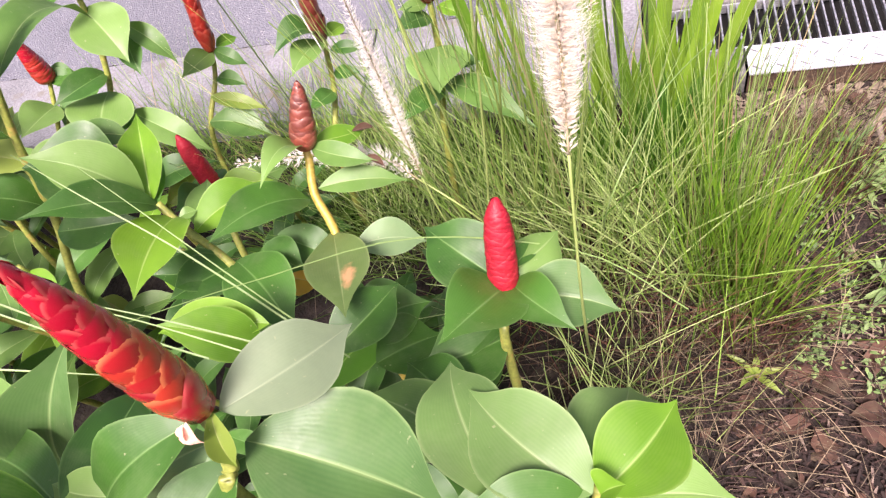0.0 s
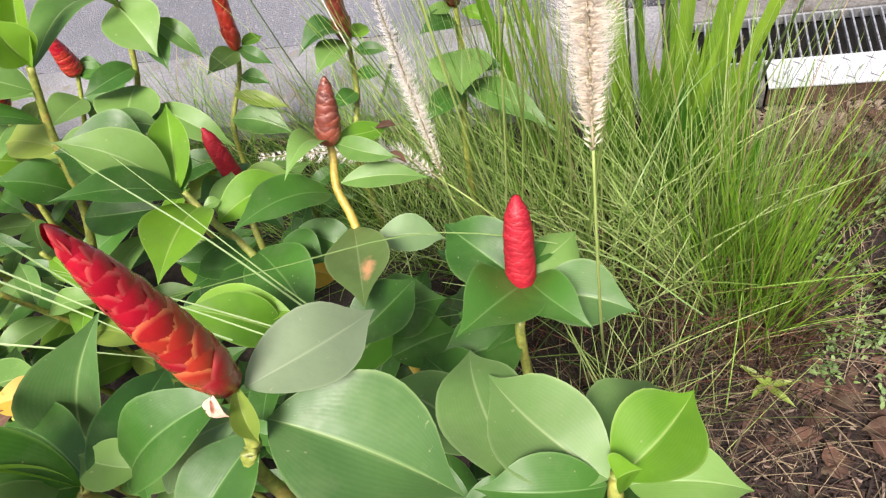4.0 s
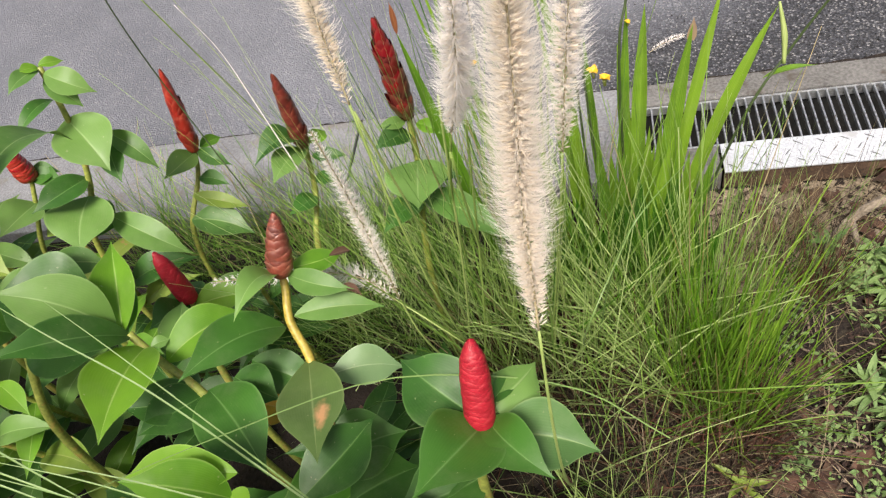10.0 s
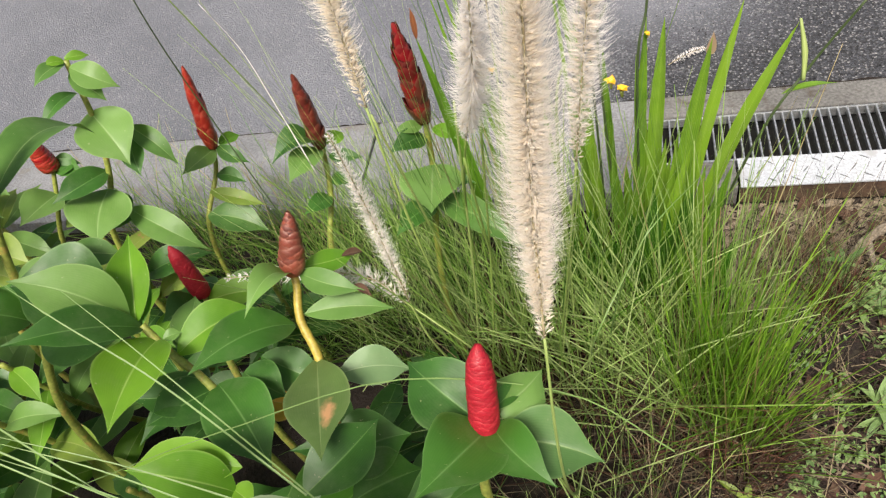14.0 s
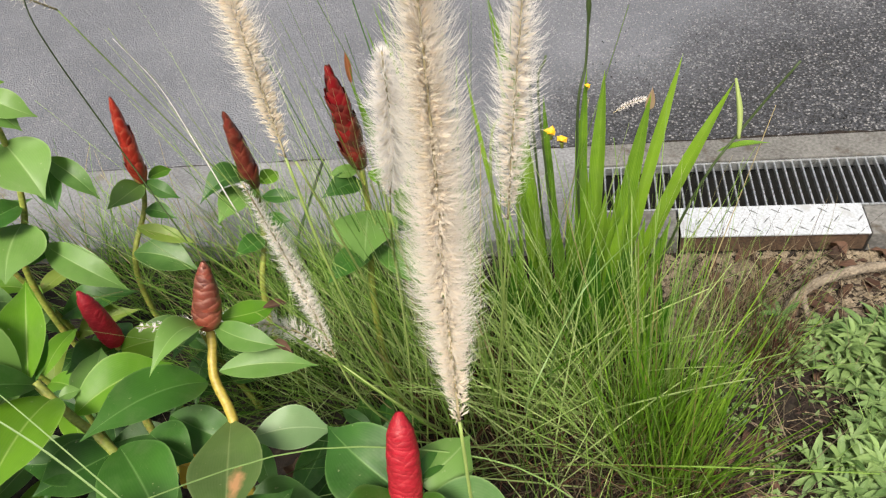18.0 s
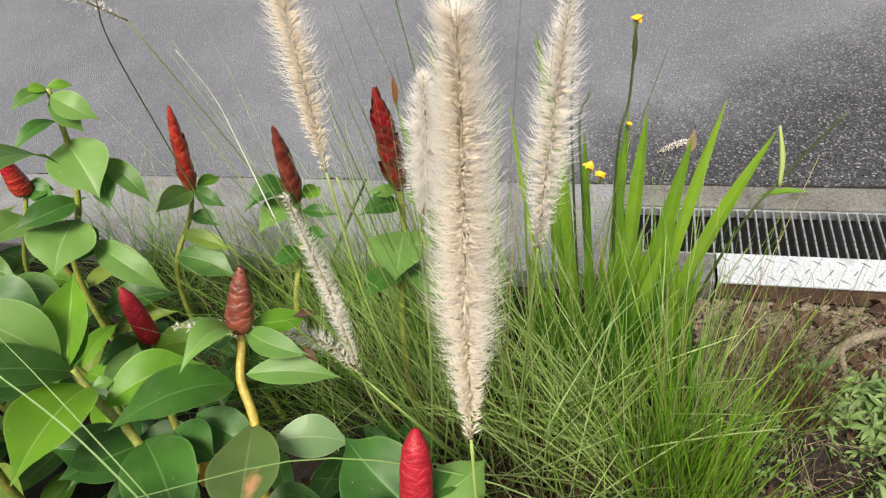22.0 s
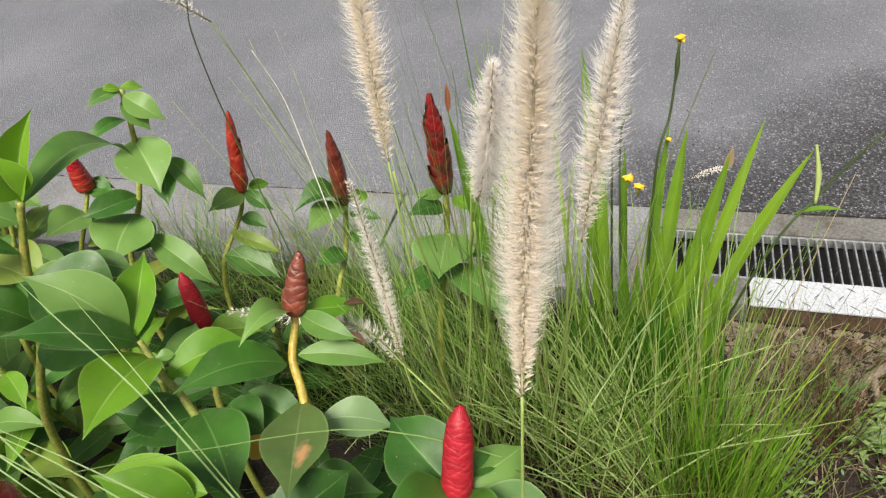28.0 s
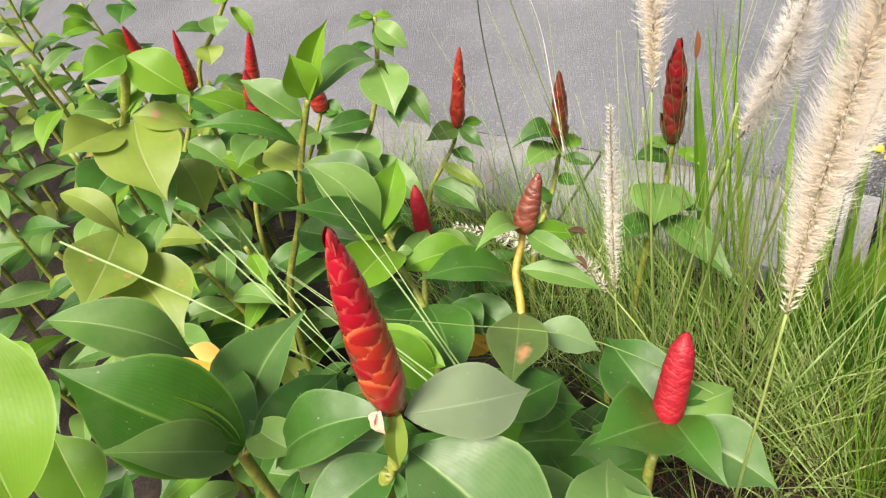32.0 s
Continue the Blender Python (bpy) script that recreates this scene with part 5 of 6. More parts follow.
bunch(tuft, "grass_mass", 58, (0.27, 0.72, -0.04), 0.07, 60, 0.46, 0.26, 0.12, GRASS, 0.0024, singles=30)
bunch(tuft, "low_grass_mass", 59, (0.37, 0.64, -0.03), 0.07, 40, 0.34, 0.42, 0.45, GRASS_LIME, 0.0024, (0.12, -0.22), singles=22)
bunch(tuft, "dry_grass_mass", 35, (0.34, 0.70, -0.04), 0.14, 130, 0.30, 0.8, 0.5, GRASS_DRY, 0.0022)
bunch(tuft, "crossing_grass_mass", 30, (0.28, 0.76, -0.04), 0.09, 60, 0.58, 0.34, 0.14, GRASS_PALE, 0.0032, (-0.38, 0.0), singles=40)
bunch(tuft, "low_grass_mass", 39, (0.44, 0.72, -0.04), 0.08, 40, 0.34, 0.45, 0.3, GRASS_LIME, 0.0024, (0.22, 0))
bunch(tuft, "pale_culm_mass", 29, (0.33, 0.78, -0.04), 0.12, 37, 0.52, 0.36, 0.10, CULM, 0.0021, singles=30)
bunch(tuft, "stray_grass_mass", 47, (0.66, 0.80, -0.05), 0.26, 120, 0.17, 0.9, 0.7, GRASS, 0.0021)
bunch(tuft, "dry_grass_mass", 53, (0.36, 0.57, -0.04), 0.16, 210, 0.34, 0.95, 1.0, GRASS_DRY, 0.0022, (-0.03, -0.35))
bunch(tuft, "dead_thatch", 51, (0.38, 0.66, -0.05), 0.095, 420, 0.17, 0.22, 0.1, THATCH, 0.0034)
bunch(tuft, "dead_thatch", 52, (0.30, 0.79, -0.05), 0.12, 320, 0.14, 0.3, 0.2, THATCH, 0.0034)
seedgrass = thing("seed_grass", "sparse dry seeding grass before the drain", "grass")
bunch(seedgrass, "straw_tuft", 60, (0.60, 0.99, -0.05), 0.045, 170, 0.17, 0.26, 0.3, THATCH, 0.0022)
bunch(seedgrass, "straw_tuft", 61, (0.54, 1.08, -0.05), 0.10, 110, 0.26, 0.30, 0.4, STRAW, 0.0018)
bunch(seedgrass, "grass_mass", 36, (0.58, 1.12, -0.05), 0.16, 130, 0.30, 0.35, 0.3, GRASS_DRY, 0.0014)
bunch(seedgrass, "grass_mass", 37, (0.52, 1.05, -0.05), 0.14, 120, 0.30, 0.40, 0.5, GRASS, 0.0016)
bunch(seedgrass, "grass_mass", 38, (0.60, 0.92, -0.05), 0.20, 160, 0.24, 0.70, 0.7, GRASS_DRY, 0.0016)

# long loose blades that arch over the gingers
def long_blade(points, width=0.0032, mat=None):
    line = spline(points, 18)
    verts, faces = [], []
    for i, c in enumerate(line):
        d = (line[min(i + 1, 18)] - line[max(i - 1, 0)]).normalized()
        s = d.cross(Vector((0.1, -0.5, 0.85))).normalized() * (width / 2 * (1 - 0.75 * (i / 18) ** 2))
        verts += [c - s, c + Vector((0, 0, width * 0.12)), c + s]
        if i:
            k = 3 * i
            faces += [(k - 3, k - 2, k + 1, k), (k - 2, k - 1, k + 2, k + 1)]
    part("arching_blade", mesh_from("arching_blade", verts, faces), mat or GRASS_SOFT, fountain)


long_blade([(0.229, 0.478, 0.448), (0.101, 0.503, 0.569), (-0.087, 0.457, 0.703), (-0.226, 0.350, 0.803), (-0.303, 0.258, 0.889)], 0.0020)
long_blade([(-0.160, 0.280, 0.765), (-0.315, 0.300, 0.816), (-0.444, 0.305, 0.876)], 0.0020)
long_blade([(-0.187, 0.264, 0.800), (-0.321, 0.287, 0.845), (-0.428, 0.296, 0.886)], 0.0018)
long_blade([(-0.233, 0.253, 0.829), (-0.331, 0.270, 0.863), (-0.411, 0.280, 0.893)], 0.0020)
long_blade([(-0.186, 0.323, 0.674), (-0.370, 0.416, 0.755), (-0.482, 0.458, 0.831), (-0.558, 0.489, 0.880)], 0.0026)
long_blade([(-0.159, 0.312, 0.681), (-0.291, 0.385, 0.709), (-0.432, 0.463, 0.779), (-0.515, 0.507, 0.834)], 0.0022)
long_blade([(-0.668, 0.314, 0.940), (-0.516, 0.299, 0.838), (-0.351, 0.264, 0.750)], 0.0030)
long_blade([(-0.616, 0.332, 0.887), (-0.468, 0.301, 0.801), (-0.318, 0.270, 0.741)], 0.0026)
long_blade([(-0.701, 0.195, 0.936), (-0.537, 0.236, 0.835), (-0.355, 0.259, 0.751)], 0.0030)
long_blade([(-0.614, 0.373, 0.872), (-0.451, 0.309, 0.788), (-0.357, 0.275, 0.746)], 0.0026)
long_blade([(0.05, 0.9, 0.1), (0.090, 0.809, 0.784), (0.130, 0.831, 0.848)], 0.0040, CULM)
long_blade([(0.12, 0.80, 0.1), (0.182, 0.718, 0.575), (0.298, 0.876, 0.585)], 0.0026)
long_blade([(0.10, 0.80, 0.1), (0.130, 0.597, 0.558), (0.236, 0.824, 0.598)], 0.0026)

def culm(name, points, r0, r1, mat):
    part(name, tube(points, [r0, r1], 22, 6), mat, fountain)


def seed_head(label, line, radius, mat, count, seed, foot, straight=False, **more):
    p = thing("grass_plume", label, "plume", "fountain grass plumes")
    a, b, f = Vector(line[0]), Vector(line[1]), Vector(foot)
    bend = a.lerp(f, 0.5) if straight else a - (b - a).normalized() * (a - f).length * 0.35
    curve = [f * (1 - u) ** 2 + bend * 2 * u * (1 - u) + a * u * u for u in (0, 0.2, 0.4, 0.6, 0.8, 1)]
    part("culm", tube(curve, [0.0010, 0.0008] if straight else [0.0024, 0.0015], 24, 6), CULM, p)
    plume(p, line, radius, mat, count, seed, **more)


seed_head("large cream fountain grass plume on a green culm", [(0.111, 0.404, 0.907), (0.113, 0.446, 1.007), (0.120, 0.474, 1.102), (0.128, 0.494, 1.208)], 0.0290, BRISTLE, 11000, 61, (0.07, 0.62, -0.03), seeds=1000, hair=0.00013, tail=0.3)
seed_head("slender white fountain grass plume, bleached", [(-0.144, 0.637, 0.585), (-0.150, 0.655, 0.68), (-0.150, 0.662, 0.79), (-0.142, 0.650, 0.925)], 0.0175, BRISTLE_WHITE, 3000, 62, (-0.10, 0.80, -0.03), seeds=420, hair=0.00022)
seed_head("bleached plume bent down behind the gingers", [(-0.156, 0.646, 0.569), (-0.217, 0.682, 0.582), (-0.315, 0.693, 0.590), (-0.453, 0.660, 0.624)], 0.022, BRISTLE_WHITE, 1700, 63, (-0.10, 0.80, -0.03), seeds=120, hair=0.00040)
seed_head("tall cream fountain grass plume leaning over the road", [(-0.10, 0.68, 0.93), (-0.112, 0.72, 1.02), (-0.127, 0.765, 1.11), (-0.150, 0.82, 1.22)], 0.029, BRISTLE, 4600, 64, (-0.12, 0.80, -0.03), seeds=800, hair=0.00020, tail=0.3)
seed_head("short pinkish cream fountain grass plume", [(0.012, 0.65, 0.90), (0.036, 0.625, 0.97), (0.055, 0.60, 1.04), (0.069, 0.585, 1.11)], 0.026, BRISTLE_WHITE, 4200, 65, (-0.08, 0.80, -0.03), seeds=320, hair=0.00020)
seed_head("upright cream fountain grass plume", [(0.12, 0.70, 0.80), (0.132, 0.722, 0.89), (0.145, 0.75, 0.98), (0.16, 0.78, 1.08)], 0.032, BRISTLE_WHITE, 4500, 66, (0.0, 0.84, -0.03), seeds=400, hair=0.00021)
seed_head("small far fountain grass plume", [(-0.000, 0.915, 0.826), (0.003, 0.926, 0.896), (0.015, 0.928, 0.976)], 0.015, BRISTLE_WHITE, 800, 67, (0.0, 0.90, -0.03), seeds=80, hair=0.00034)
seed_head("small fountain grass plume on a long dark stalk", [(-0.392, 0.837, 1.037), (-0.402, 0.815, 1.067), (-0.408, 0.793, 1.095), (-0.416, 0.770, 1.127)], 0.012, BRISTLE_WHITE, 500, 68, (-0.2, 0.95, -0.03), True, seeds=60, hair=0.00036)
culm("seed_stalk", [(-0.309, 0.701, 0.511), (-0.415, 0.810, 0.844), (-0.404, 0.804, 1.022), (-0.388, 0.805, 1.083)], 0.0012, 0.0007, STALK)
culm("bleached_stalk", [(-0.286, 0.792, 0.712), (-0.314, 0.828, 0.825), (-0.333, 0.849, 0.911), (-0.350, 0.843, 0.990)], 0.0011, 0.0004, BRISTLE_WHITE)
for foot, top in (((-0.10, 0.80, -0.03), (0.0, 0.66, 0.86)), ((-0.06, 0.80, -0.03), (0.03, 0.68, 0.84)), ((-0.02, 0.82, -0.03), (0.05, 0.72, 0.80)), ((-0.16, 0.84, -0.03), (-0.14, 0.76, 0.85)), ((-0.14, 0.70, -0.03), (0.020, 0.70, 0.89)), ((-0.17, 0.71, -0.03), (-0.002, 0.69, 0.92)), ((-0.10, 0.72, -0.03), (0.075, 0.71, 0.84))):
    culm("green_culm", [foot, Vector(foot).lerp(Vector(top), 0.5) + Vector((0.008, 0.012, 0)), top], 0.0024, 0.0016, CULM)

# ---- iris ----
iris = thing("walking_iris", "clump of broad bright green iris blades", "plant")
def iris_blade(base, tip, width, mat=None, bend=0.02, brown=False):
    width *= 0.67
    base, tip = Vector(base), Vector(tip)
    ax = (tip - base)
    length = ax.length
    ax.normalize()
    # blade faces are turned to fit the camera's view
    side = ax.cross((VIEW_POINT - tip).normalized() + Vector((0.25 * math.sin(tip.x * 40), 0, 0))).normalized()
    up = side.cross(ax)
    verts, faces, uvs = [], [], []
    for i in range(15):
        u = i / 14
        w = width / 2 * (0.55 + 0.45 * min(1, u / 0.45)) * (1 if u < 0.72 else max(0.0, 1 - ((u - 0.72) / 0.28) ** 1.7))
        c = base + ax * (u * length) + side * (bend * length * (u * u - u)) + up * (0.03 * length * math.sin(u * 3))
        for j in range(5):
            v = j / 2 - 1
            verts.append(c + side * (v * w) + up * (0.60 * w * abs(v)))
            uvs.append((u, (v + 1) / 2))
    for i in range(14):
        for j in range(4):
            a = i * 5 + j
            faces.append((a, a + 1, a + 6, a + 5))
    part("blade", mesh_from("blade", verts, faces, uvs), mat or IRIS, iris)
    if brown:
        part("dry_tip", leaf_mesh(tip - ax * 0.035, tip + ax * 0.010, VIEW_POINT - tip, width * 0.5, 0.0, 0.4, 0.6), TAN_TIP, iris, "withered pale brown tip")


iris_blade((0.10, 1.10, -0.04), (0.049, 1.239, 0.778), 0.027, bend=-0.10)
iris_blade((0.14, 1.08, -0.04), (0.092, 1.165, 0.687), 0.033)
iris_blade((0.12, 1.12, -0.04), (0.065, 1.150, 0.604), 0.030)
iris_blade((0.17, 1.10, -0.04), (0.139, 1.166, 0.614), 0.027)
iris_blade((0.20, 1.06, -0.04), (0.215, 1.160, 0.669), 0.030, bend=0.08)
iris_blade((0.22, 1.08, -0.04), (0.247, 1.173, 0.653), 0.042)
iris_blade((0.21, 1.10, -0.04), (0.196, 1.161, 0.588), 0.038)
iris_blade((0.25, 1.06, -0.04), (0.321, 1.127, 0.632), 0.045, bend=0.06, brown=True)
iris_blade((0.27, 1.08, -0.04), (0.372, 1.174, 0.671), 0.033, bend=0.08)
iris_blade((0.28, 1.06, -0.04), (0.449, 1.118, 0.650), 0.038, bend=0.10)
iris_blade((0.23, 1.02, -0.04), (0.290, 1.036, 0.471), 0.038)
iris_blade((0.18, 1.02, -0.04), (0.149, 1.060, 0.437), 0.038)
iris_blade((0.26, 1.00, -0.04), (0.354, 0.992, 0.465), 0.033)
iris_blade((-0.02, 1.14, -0.04), (-0.134, 1.241, 0.708), 0.018)
iris_blade((-0.03, 1.15, -0.04), (-0.168, 1.283, 0.757), 0.013)
iris_blade((-0.04, 1.15, -0.04), (-0.186, 1.262, 0.733), 0.013)
iris_blade((0.05, 1.14, -0.04), (0.043, 1.276, 0.752), 0.012, bend=-0.05)
iris_blade((0.06, 1.12, -0.04), (-0.003, 1.204, 0.653), 0.014)
iris_blade((-0.054, 0.99, -0.04), (-0.132, 0.981, 0.81), 0.036, LEAF_LIME, 0.05)
part("withered_end", leaf_mesh((-0.128, 0.975, 0.804), (-0.138, 1.014, 0.836), (0.2, -0.9, 0.4), 0.009, 0.10, 0.5, 0.7), SCORCH, iris, "curled orange-brown withered blade end")

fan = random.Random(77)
# short deep green blades in front; their colour stands in for shade at the foot
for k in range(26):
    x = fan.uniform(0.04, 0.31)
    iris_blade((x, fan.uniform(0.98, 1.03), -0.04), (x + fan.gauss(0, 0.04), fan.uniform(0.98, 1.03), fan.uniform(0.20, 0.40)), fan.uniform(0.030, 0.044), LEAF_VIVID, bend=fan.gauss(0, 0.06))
for k in range(30):
    x = fan.uniform(0.06, 0.29)
    y = fan.uniform(1.03, 1.13)
    z = fan.uniform(0.22, 0.50) * (1 - 0.5 * abs(x - 0.19))
    iris_blade((x, y, -0.04), (x + (x - 0.17) * 0.25 + fan.gauss(0, 0.018), y + fan.uniform(-0.03, 0.08), z), fan.uniform(0.020, 0.034), bend=fan.gauss(0, 0.05))


def iris_stalk(points, bud=None):
    part("flower_stalk", tube(points, [0.0028, 0.0020], 20, 6), STALK, iris)
    for b in ([bud] if bud else []):
        b = Vector(b)
        part("bud", tube([b - Vector((0, 0, 0.03)), b, b + Vector((0, 0, 0.035))], [0.002, 0.0045, 0.0012], 10, 7), STALK, iris)


def flower(at_point, size, seed):
    rng = random.Random(seed)
    c = Vector(at_point)
    holder = part("flower", tube([c - Vector((0, 0, size * 0.5)), c], [size * 0.10, size * 0.16], 4, 7), STEM, iris, "small yellow flower")
    for i in range(5):
        a = i * 1.257 + rng.random() * 0.5
        d = Vector((math.cos(a), math.sin(a), rng.uniform(0.2, 0.9)))
        part("petal", leaf_mesh(c, c + d.normalized() * size * rng.uniform(0.45, 0.7), Vector((0, 0, 1)), size * 0.5, 0.1, 0.3, 0.7, 0.2, nl=6, nw=4, seed=i), PETAL, holder)


iris_stalk([(0.13, 1.08, 0.0), (0.119, 1.122, 0.593), (0.125, 1.152, 0.811), (0.128, 1.155, 0.902)], (0.123, 1.155, 0.817))
iris_stalk([(0.20, 1.08, 0.0), (0.197, 1.090, 0.582), (0.214, 1.124, 0.705), (0.220, 1.143, 0.827)], (0.219, 1.136, 0.796))
iris_stalk([(0.16, 1.08, 0.0), (0.132, 1.129, 0.600), (0.148, 1.155, 0.700)])
iris_stalk([(0.30, 1.05, 0.0), (0.393, 1.032, 0.467), (0.462, 1.068, 0.594), (0.523, 1.076, 0.710)])
flower((0.219, 1.145, 0.831), 0.024, 1)
flower((0.153, 1.067, 0.603), 0.024, 2)
flower((0.171, 1.054, 0.595), 0.026, 3)
flower((-0.055, 1.094, 0.634), 0.018, 4)
flower((0.216, 1.139, 0.640), 0.012, 5)
part("pod", tube([(0.455, 1.057, 0.579), (0.454, 1.079, 0.620), (0.445, 1.104, 0.665)], [0.003, 0.005, 0.002], 10, 6), CULM, iris, "pale green drooping pod")
part("stalk_leaf", leaf_mesh((0.427, 1.062, 0.548), (0.503, 1.043, 0.580), (0, 0, 1), 0.014, 0.1, 0.3), IRIS, iris)

# ---- ground cover, root and litter ----
def ground_z(x, y):
    return soil_height(x, y)


cover = None
cov = random.Random(8)
for i in range(400):
    x, y = cov.uniform(0.60, 1.32), cov.uniform(0.42, 1.14)
    if x > 1.12 + 0.18 * noise.noise(Vector((y * 5, 2, 0))) or y < 0.50 + 0.09 * noise.noise(Vector((x * 6, 7, 0))) or y > 1.08 + 0.10 * (x - 0.9) or (x - 0.60) < 0.16 * math.sin(y * 9) ** 2 + (0.05 if y < 0.70 else 0.0):
        continue
    c = thing("ground_cover_plant", "low rosette of narrow strap-shaped green leaves", "plant", "ground cover rosettes")
    z = ground_z(x, y)
    rest = []
    for k in range(3):
        hub = Vector((x + cov.uniform(-0.03, 0.03), y + cov.uniform(-0.03, 0.03), z + cov.uniform(0.01, 0.08)))
        spin, tip_x, tip_y = cov.random() * 6.28, cov.gauss(0, 0.35), cov.gauss(0, 0.35)
        for j in range(8):
            a, l = spin + j * 0.7854 + cov.gauss(0, 0.3), cov.uniform(0.026, 0.066)
            d = Vector((math.cos(a), math.sin(a), cov.uniform(-0.05, 0.55) + tip_x * math.cos(a) + tip_y * math.sin(a))).normalized()
            me = leaf_mesh(hub, hub + d * l, Vector((0, 0, 1)), l * 0.21, 0.12, 0.20, 0.98, 0.03, nl=6, nw=2, seed=j)
            if k == 0 and j < 5:
                part("leaf", me, COVER, c)
            else:
                rest.append(me)
    tagged(part("low_leaves", joined(rest), COVER, c), kind="stuff")

mat_rng = random.Random(91)
for i in range(44):
    x, y = mat_rng.uniform(0.46, 0.86), mat_rng.uniform(0.50, 1.02)
    c = thing("small_weed", "tiny-leaved green weed creeping through the litter", "plant", "small weeds")
    z = ground_z(x, y)
    rest = []
    for j in range(26):
        a, l = mat_rng.random() * 6.28, mat_rng.uniform(0.008, 0.020)
        b = Vector((x + mat_rng.gauss(0, 0.022), y + mat_rng.gauss(0, 0.022), z + mat_rng.uniform(0.002, 0.035)))
        d = Vector((math.cos(a), math.sin(a), mat_rng.uniform(-0.1, 0.6))).normalized()
        rest.append(leaf_mesh(b, b + d * l, Vector((0, 0, 1)), l * 0.42, 0.08, 0.2, 0.8, 0.05, nl=4, nw=2, seed=j))
    tagged(part("small_leaves", joined(rest), COVER, c), kind="stuff")

weed = thing("weed_seedling", "small pale green weed seedling in the litter", "plant")
wz = Vector((0.373, 0.546, -0.030))
for a, l in ((2.6, 0.07), (0.1, 0.065), (-0.8, 0.07), (4.0, 0.05), (1.4, 0.04)):
    part("leaf", leaf_mesh(wz + Vector((0, 0, 0.03)), wz + Vector((math.cos(a) * l, math.sin(a) * l, 0.05)), Vector((0, 0, 1)), 0.014, 0.15, 0.3, 0.8, nl=8, nw=4), LEAF_OLD, weed)

root = thing("surface_root", "bare grey-brown tree root arching over the soil", "root")
part("root_length", tube([(0.639, 1.097, -0.030), (0.66, 1.13, -0.03), (0.73, 1.18, 0.005), (0.83, 1.215, 0.01), (0.95, 1.235, 0.0), (1.15, 1.25, -0.03)], [0.007, 0.010, 0.0115, 0.011, 0.010], 46, 10, 0.16), BARK, root)
part("side_root", tube([(0.70, 1.165, -0.005), (0.70, 1.09, -0.03), (0.66, 1.02, -0.05)], [0.008, 0.005], 14, 7, 0.12), BARK, root)

lit = random.Random(17)
LITTER_SPOTS = [(0.62, 0.62), (0.66, 0.70), (0.60, 0.78), (0.72, 0.86), (0.52, 0.56), (0.58, 0.50), (0.46, 0.46), (0.68, 0.52), (0.40, 0.54), (0.62, 1.20), (0.72, 1.26), (0.80, 1.28), (0.88, 1.26), (0.66, 1.27), (0.76, 1.22), (0.52, 0.68), (0.56, 0.42), (0.64, 0.40), (0.72, 0.44)]
for i in range(250):
    if i < len(LITTER_SPOTS):
        x, y = LITTER_SPOTS[i]
    else:
        x, y = (lit.uniform(-0.7, 1.1), lit.uniform(0.25, 1.28)) if i % 3 == 0 else (lit.uniform(0.30, 0.85), lit.uniform(0.28, 0.80)) if i % 3 == 1 else (lit.uniform(0.50, 1.0), lit.uniform(1.05, 1.31))
    z = ground_z(x, y) + 0.006
    a, l = lit.random() * 6.28, lit.uniform(0.026, 0.070) * (1.10 if i % 3 == 1 else 1.0)
    b = Vector((x, y, z))
    me = leaf_mesh(b, b + Vector((math.cos(a), math.sin(a), lit.uniform(0.0, 0.25))).normalized() * l, Vector((lit.uniform(-0.3, 0.3), lit.uniform(-0.3, 0.3), 1)), l * lit.uniform(0.4, 0.62), lit.uniform(0.05, 0.2), lit.uniform(-0.9, 0.9), 0.8, 0.5, nl=8, nw=4, seed=i)
    tagged(part("fallen_leaf", me, LEAF_DEAD), "curled dry brown fallen leaf on the soil", "leaf", "fallen leaves")

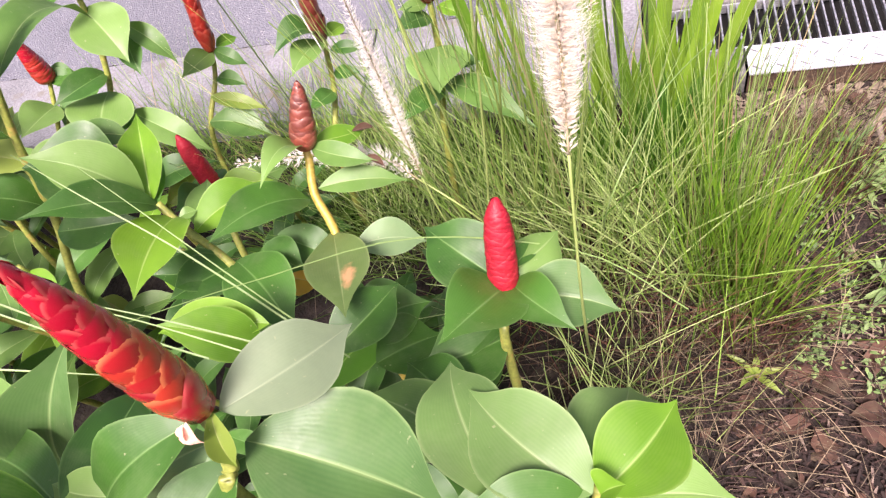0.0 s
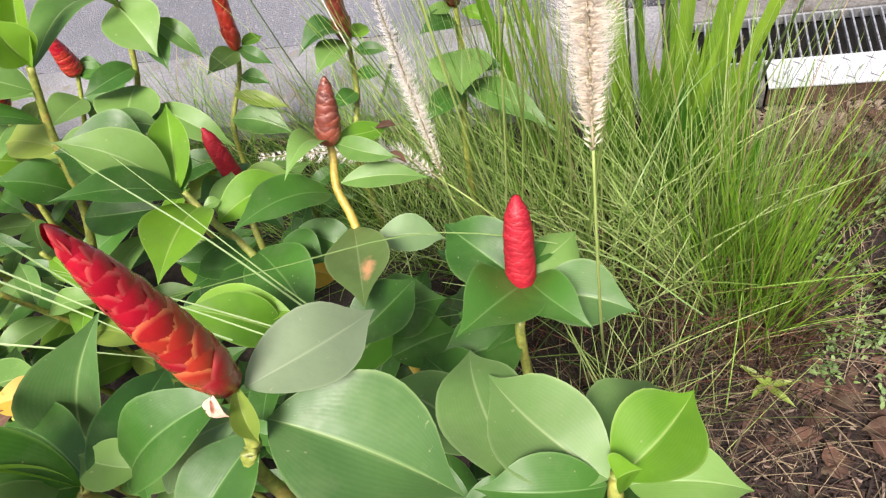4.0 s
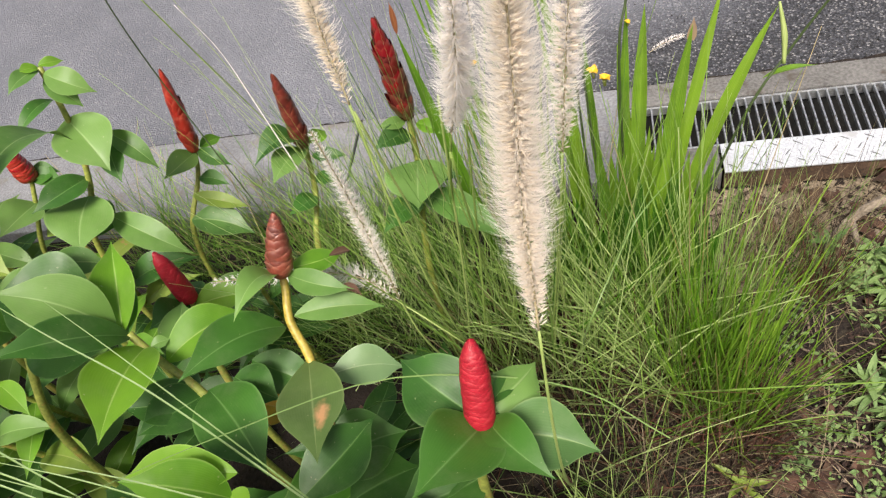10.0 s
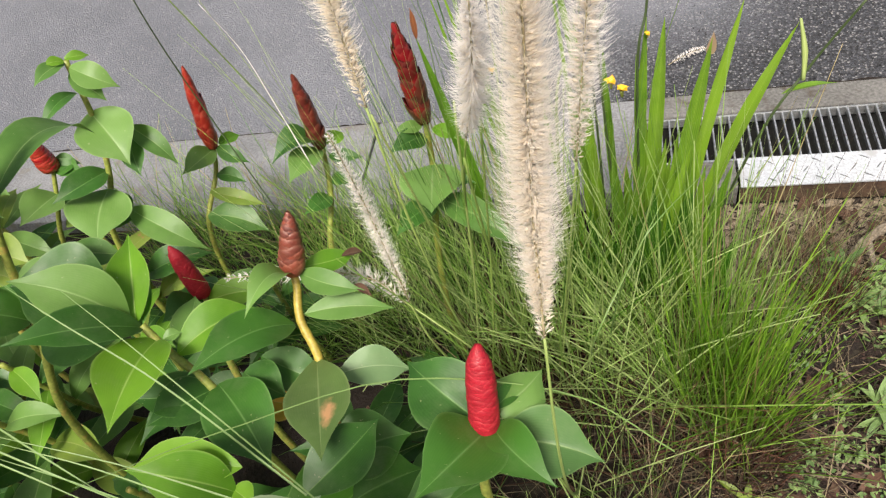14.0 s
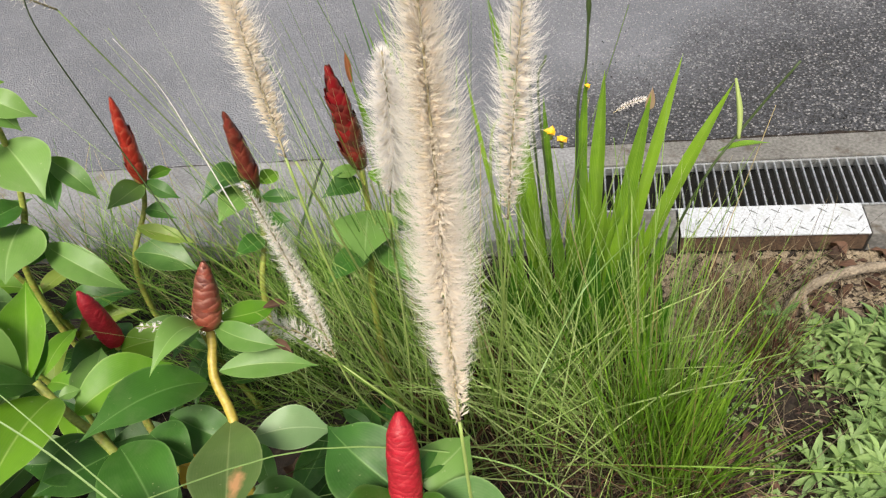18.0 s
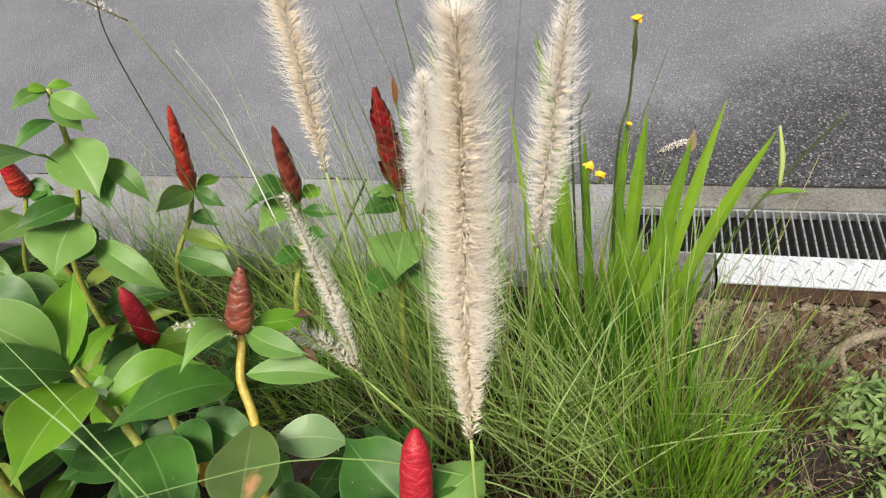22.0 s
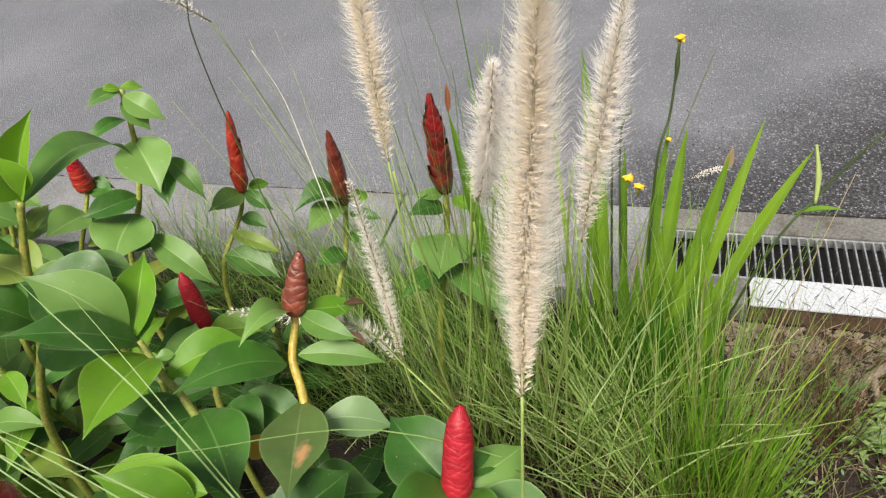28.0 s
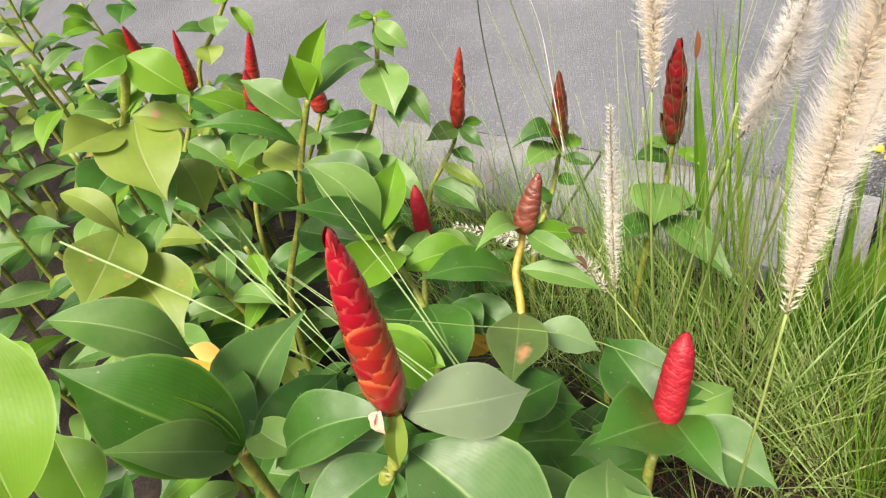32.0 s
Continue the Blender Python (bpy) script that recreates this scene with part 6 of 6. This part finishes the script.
def straw():
    for k in range(1900):
        x, y = (lit.uniform(-1.2, 1.25), lit.uniform(0.15, 1.31)) if k % 3 == 0 else (lit.uniform(0.22, 1.0), lit.uniform(0.30, 1.30))
        a = lit.random() * 6.28
        if x < 0.18 and k % 4:
            continue
        yield (x, y, ground_z(x, y) + lit.uniform(0.002, 0.02)), (math.cos(a), math.sin(a), lit.uniform(-0.05, 0.25)), lit.uniform(0.03, 0.16), 0.35, a


tagged(part("straw_litter", strips(straw(), 0.0024, 0.0008, 4), GRASS_DRY), "dry straw and thin twigs on the soil", "litter", "", "stuff")

def flakes():
    for _ in range(3600):
        x, y = (lit.uniform(0.30, 1.0), lit.uniform(0.28, 0.85)) if lit.random() < 0.75 else (lit.uniform(0.3, 1.25), lit.uniform(0.3, 1.10))
        a = lit.random() * 6.28
        yield (x, y, ground_z(x, y) + lit.uniform(0.001, 0.012)), (math.cos(a), math.sin(a), lit.uniform(-0.1, 0.5)), lit.uniform(0.010, 0.040), 1.6, a


tagged(part("bark_chips", strips(flakes(), 0.0060, 0.0020, 3), BARK_CHIP), "reddish brown leaf bits and bark chips on the soil", "litter", "", "stuff")

def crumbs(count, x0, x1, y0, y1, big, mat, label):
    pv, pf = [], []
    for _ in range(count):
        x, y = lit.uniform(x0, x1), lit.uniform(y0, y1)
        r = lit.uniform(0.002, big)
        k, c = len(pv), Vector((x, y, ground_z(x, y) + r * 0.4))
        for d in ((1, 0, 0), (0, 1, 0), (-1, 0, 0), (0, -1, 0), (0, 0, 0.8), (0, 0, -0.8)):
            pv.append(c + Vector([q * r * lit.uniform(0.6, 1.2) for q in d]))
        for q in range(4):
            e = (q + 1) % 4
            pf += [(k + q, k + e, k + 4), (k + e, k + q, k + 5)]
    tagged(part("soil_crumbs", mesh_from("soil_crumbs", pv, pf, smooth=False), mat), label, "soil", "", "stuff")


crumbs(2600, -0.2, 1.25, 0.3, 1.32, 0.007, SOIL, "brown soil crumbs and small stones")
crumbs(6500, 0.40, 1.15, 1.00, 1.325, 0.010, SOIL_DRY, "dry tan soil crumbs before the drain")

fallen = thing("fallen_plume", "small bleached grass plume lying on the road", "plume")
plume(fallen, [(0.30, 1.835, 0.0), (0.34, 1.862, 0.004), (0.38, 1.885, 0.003), (0.41, 1.895, 0.0)], 0.013, BRISTLE_WHITE, 1100, 81, seeds=60, hair=0.0003)
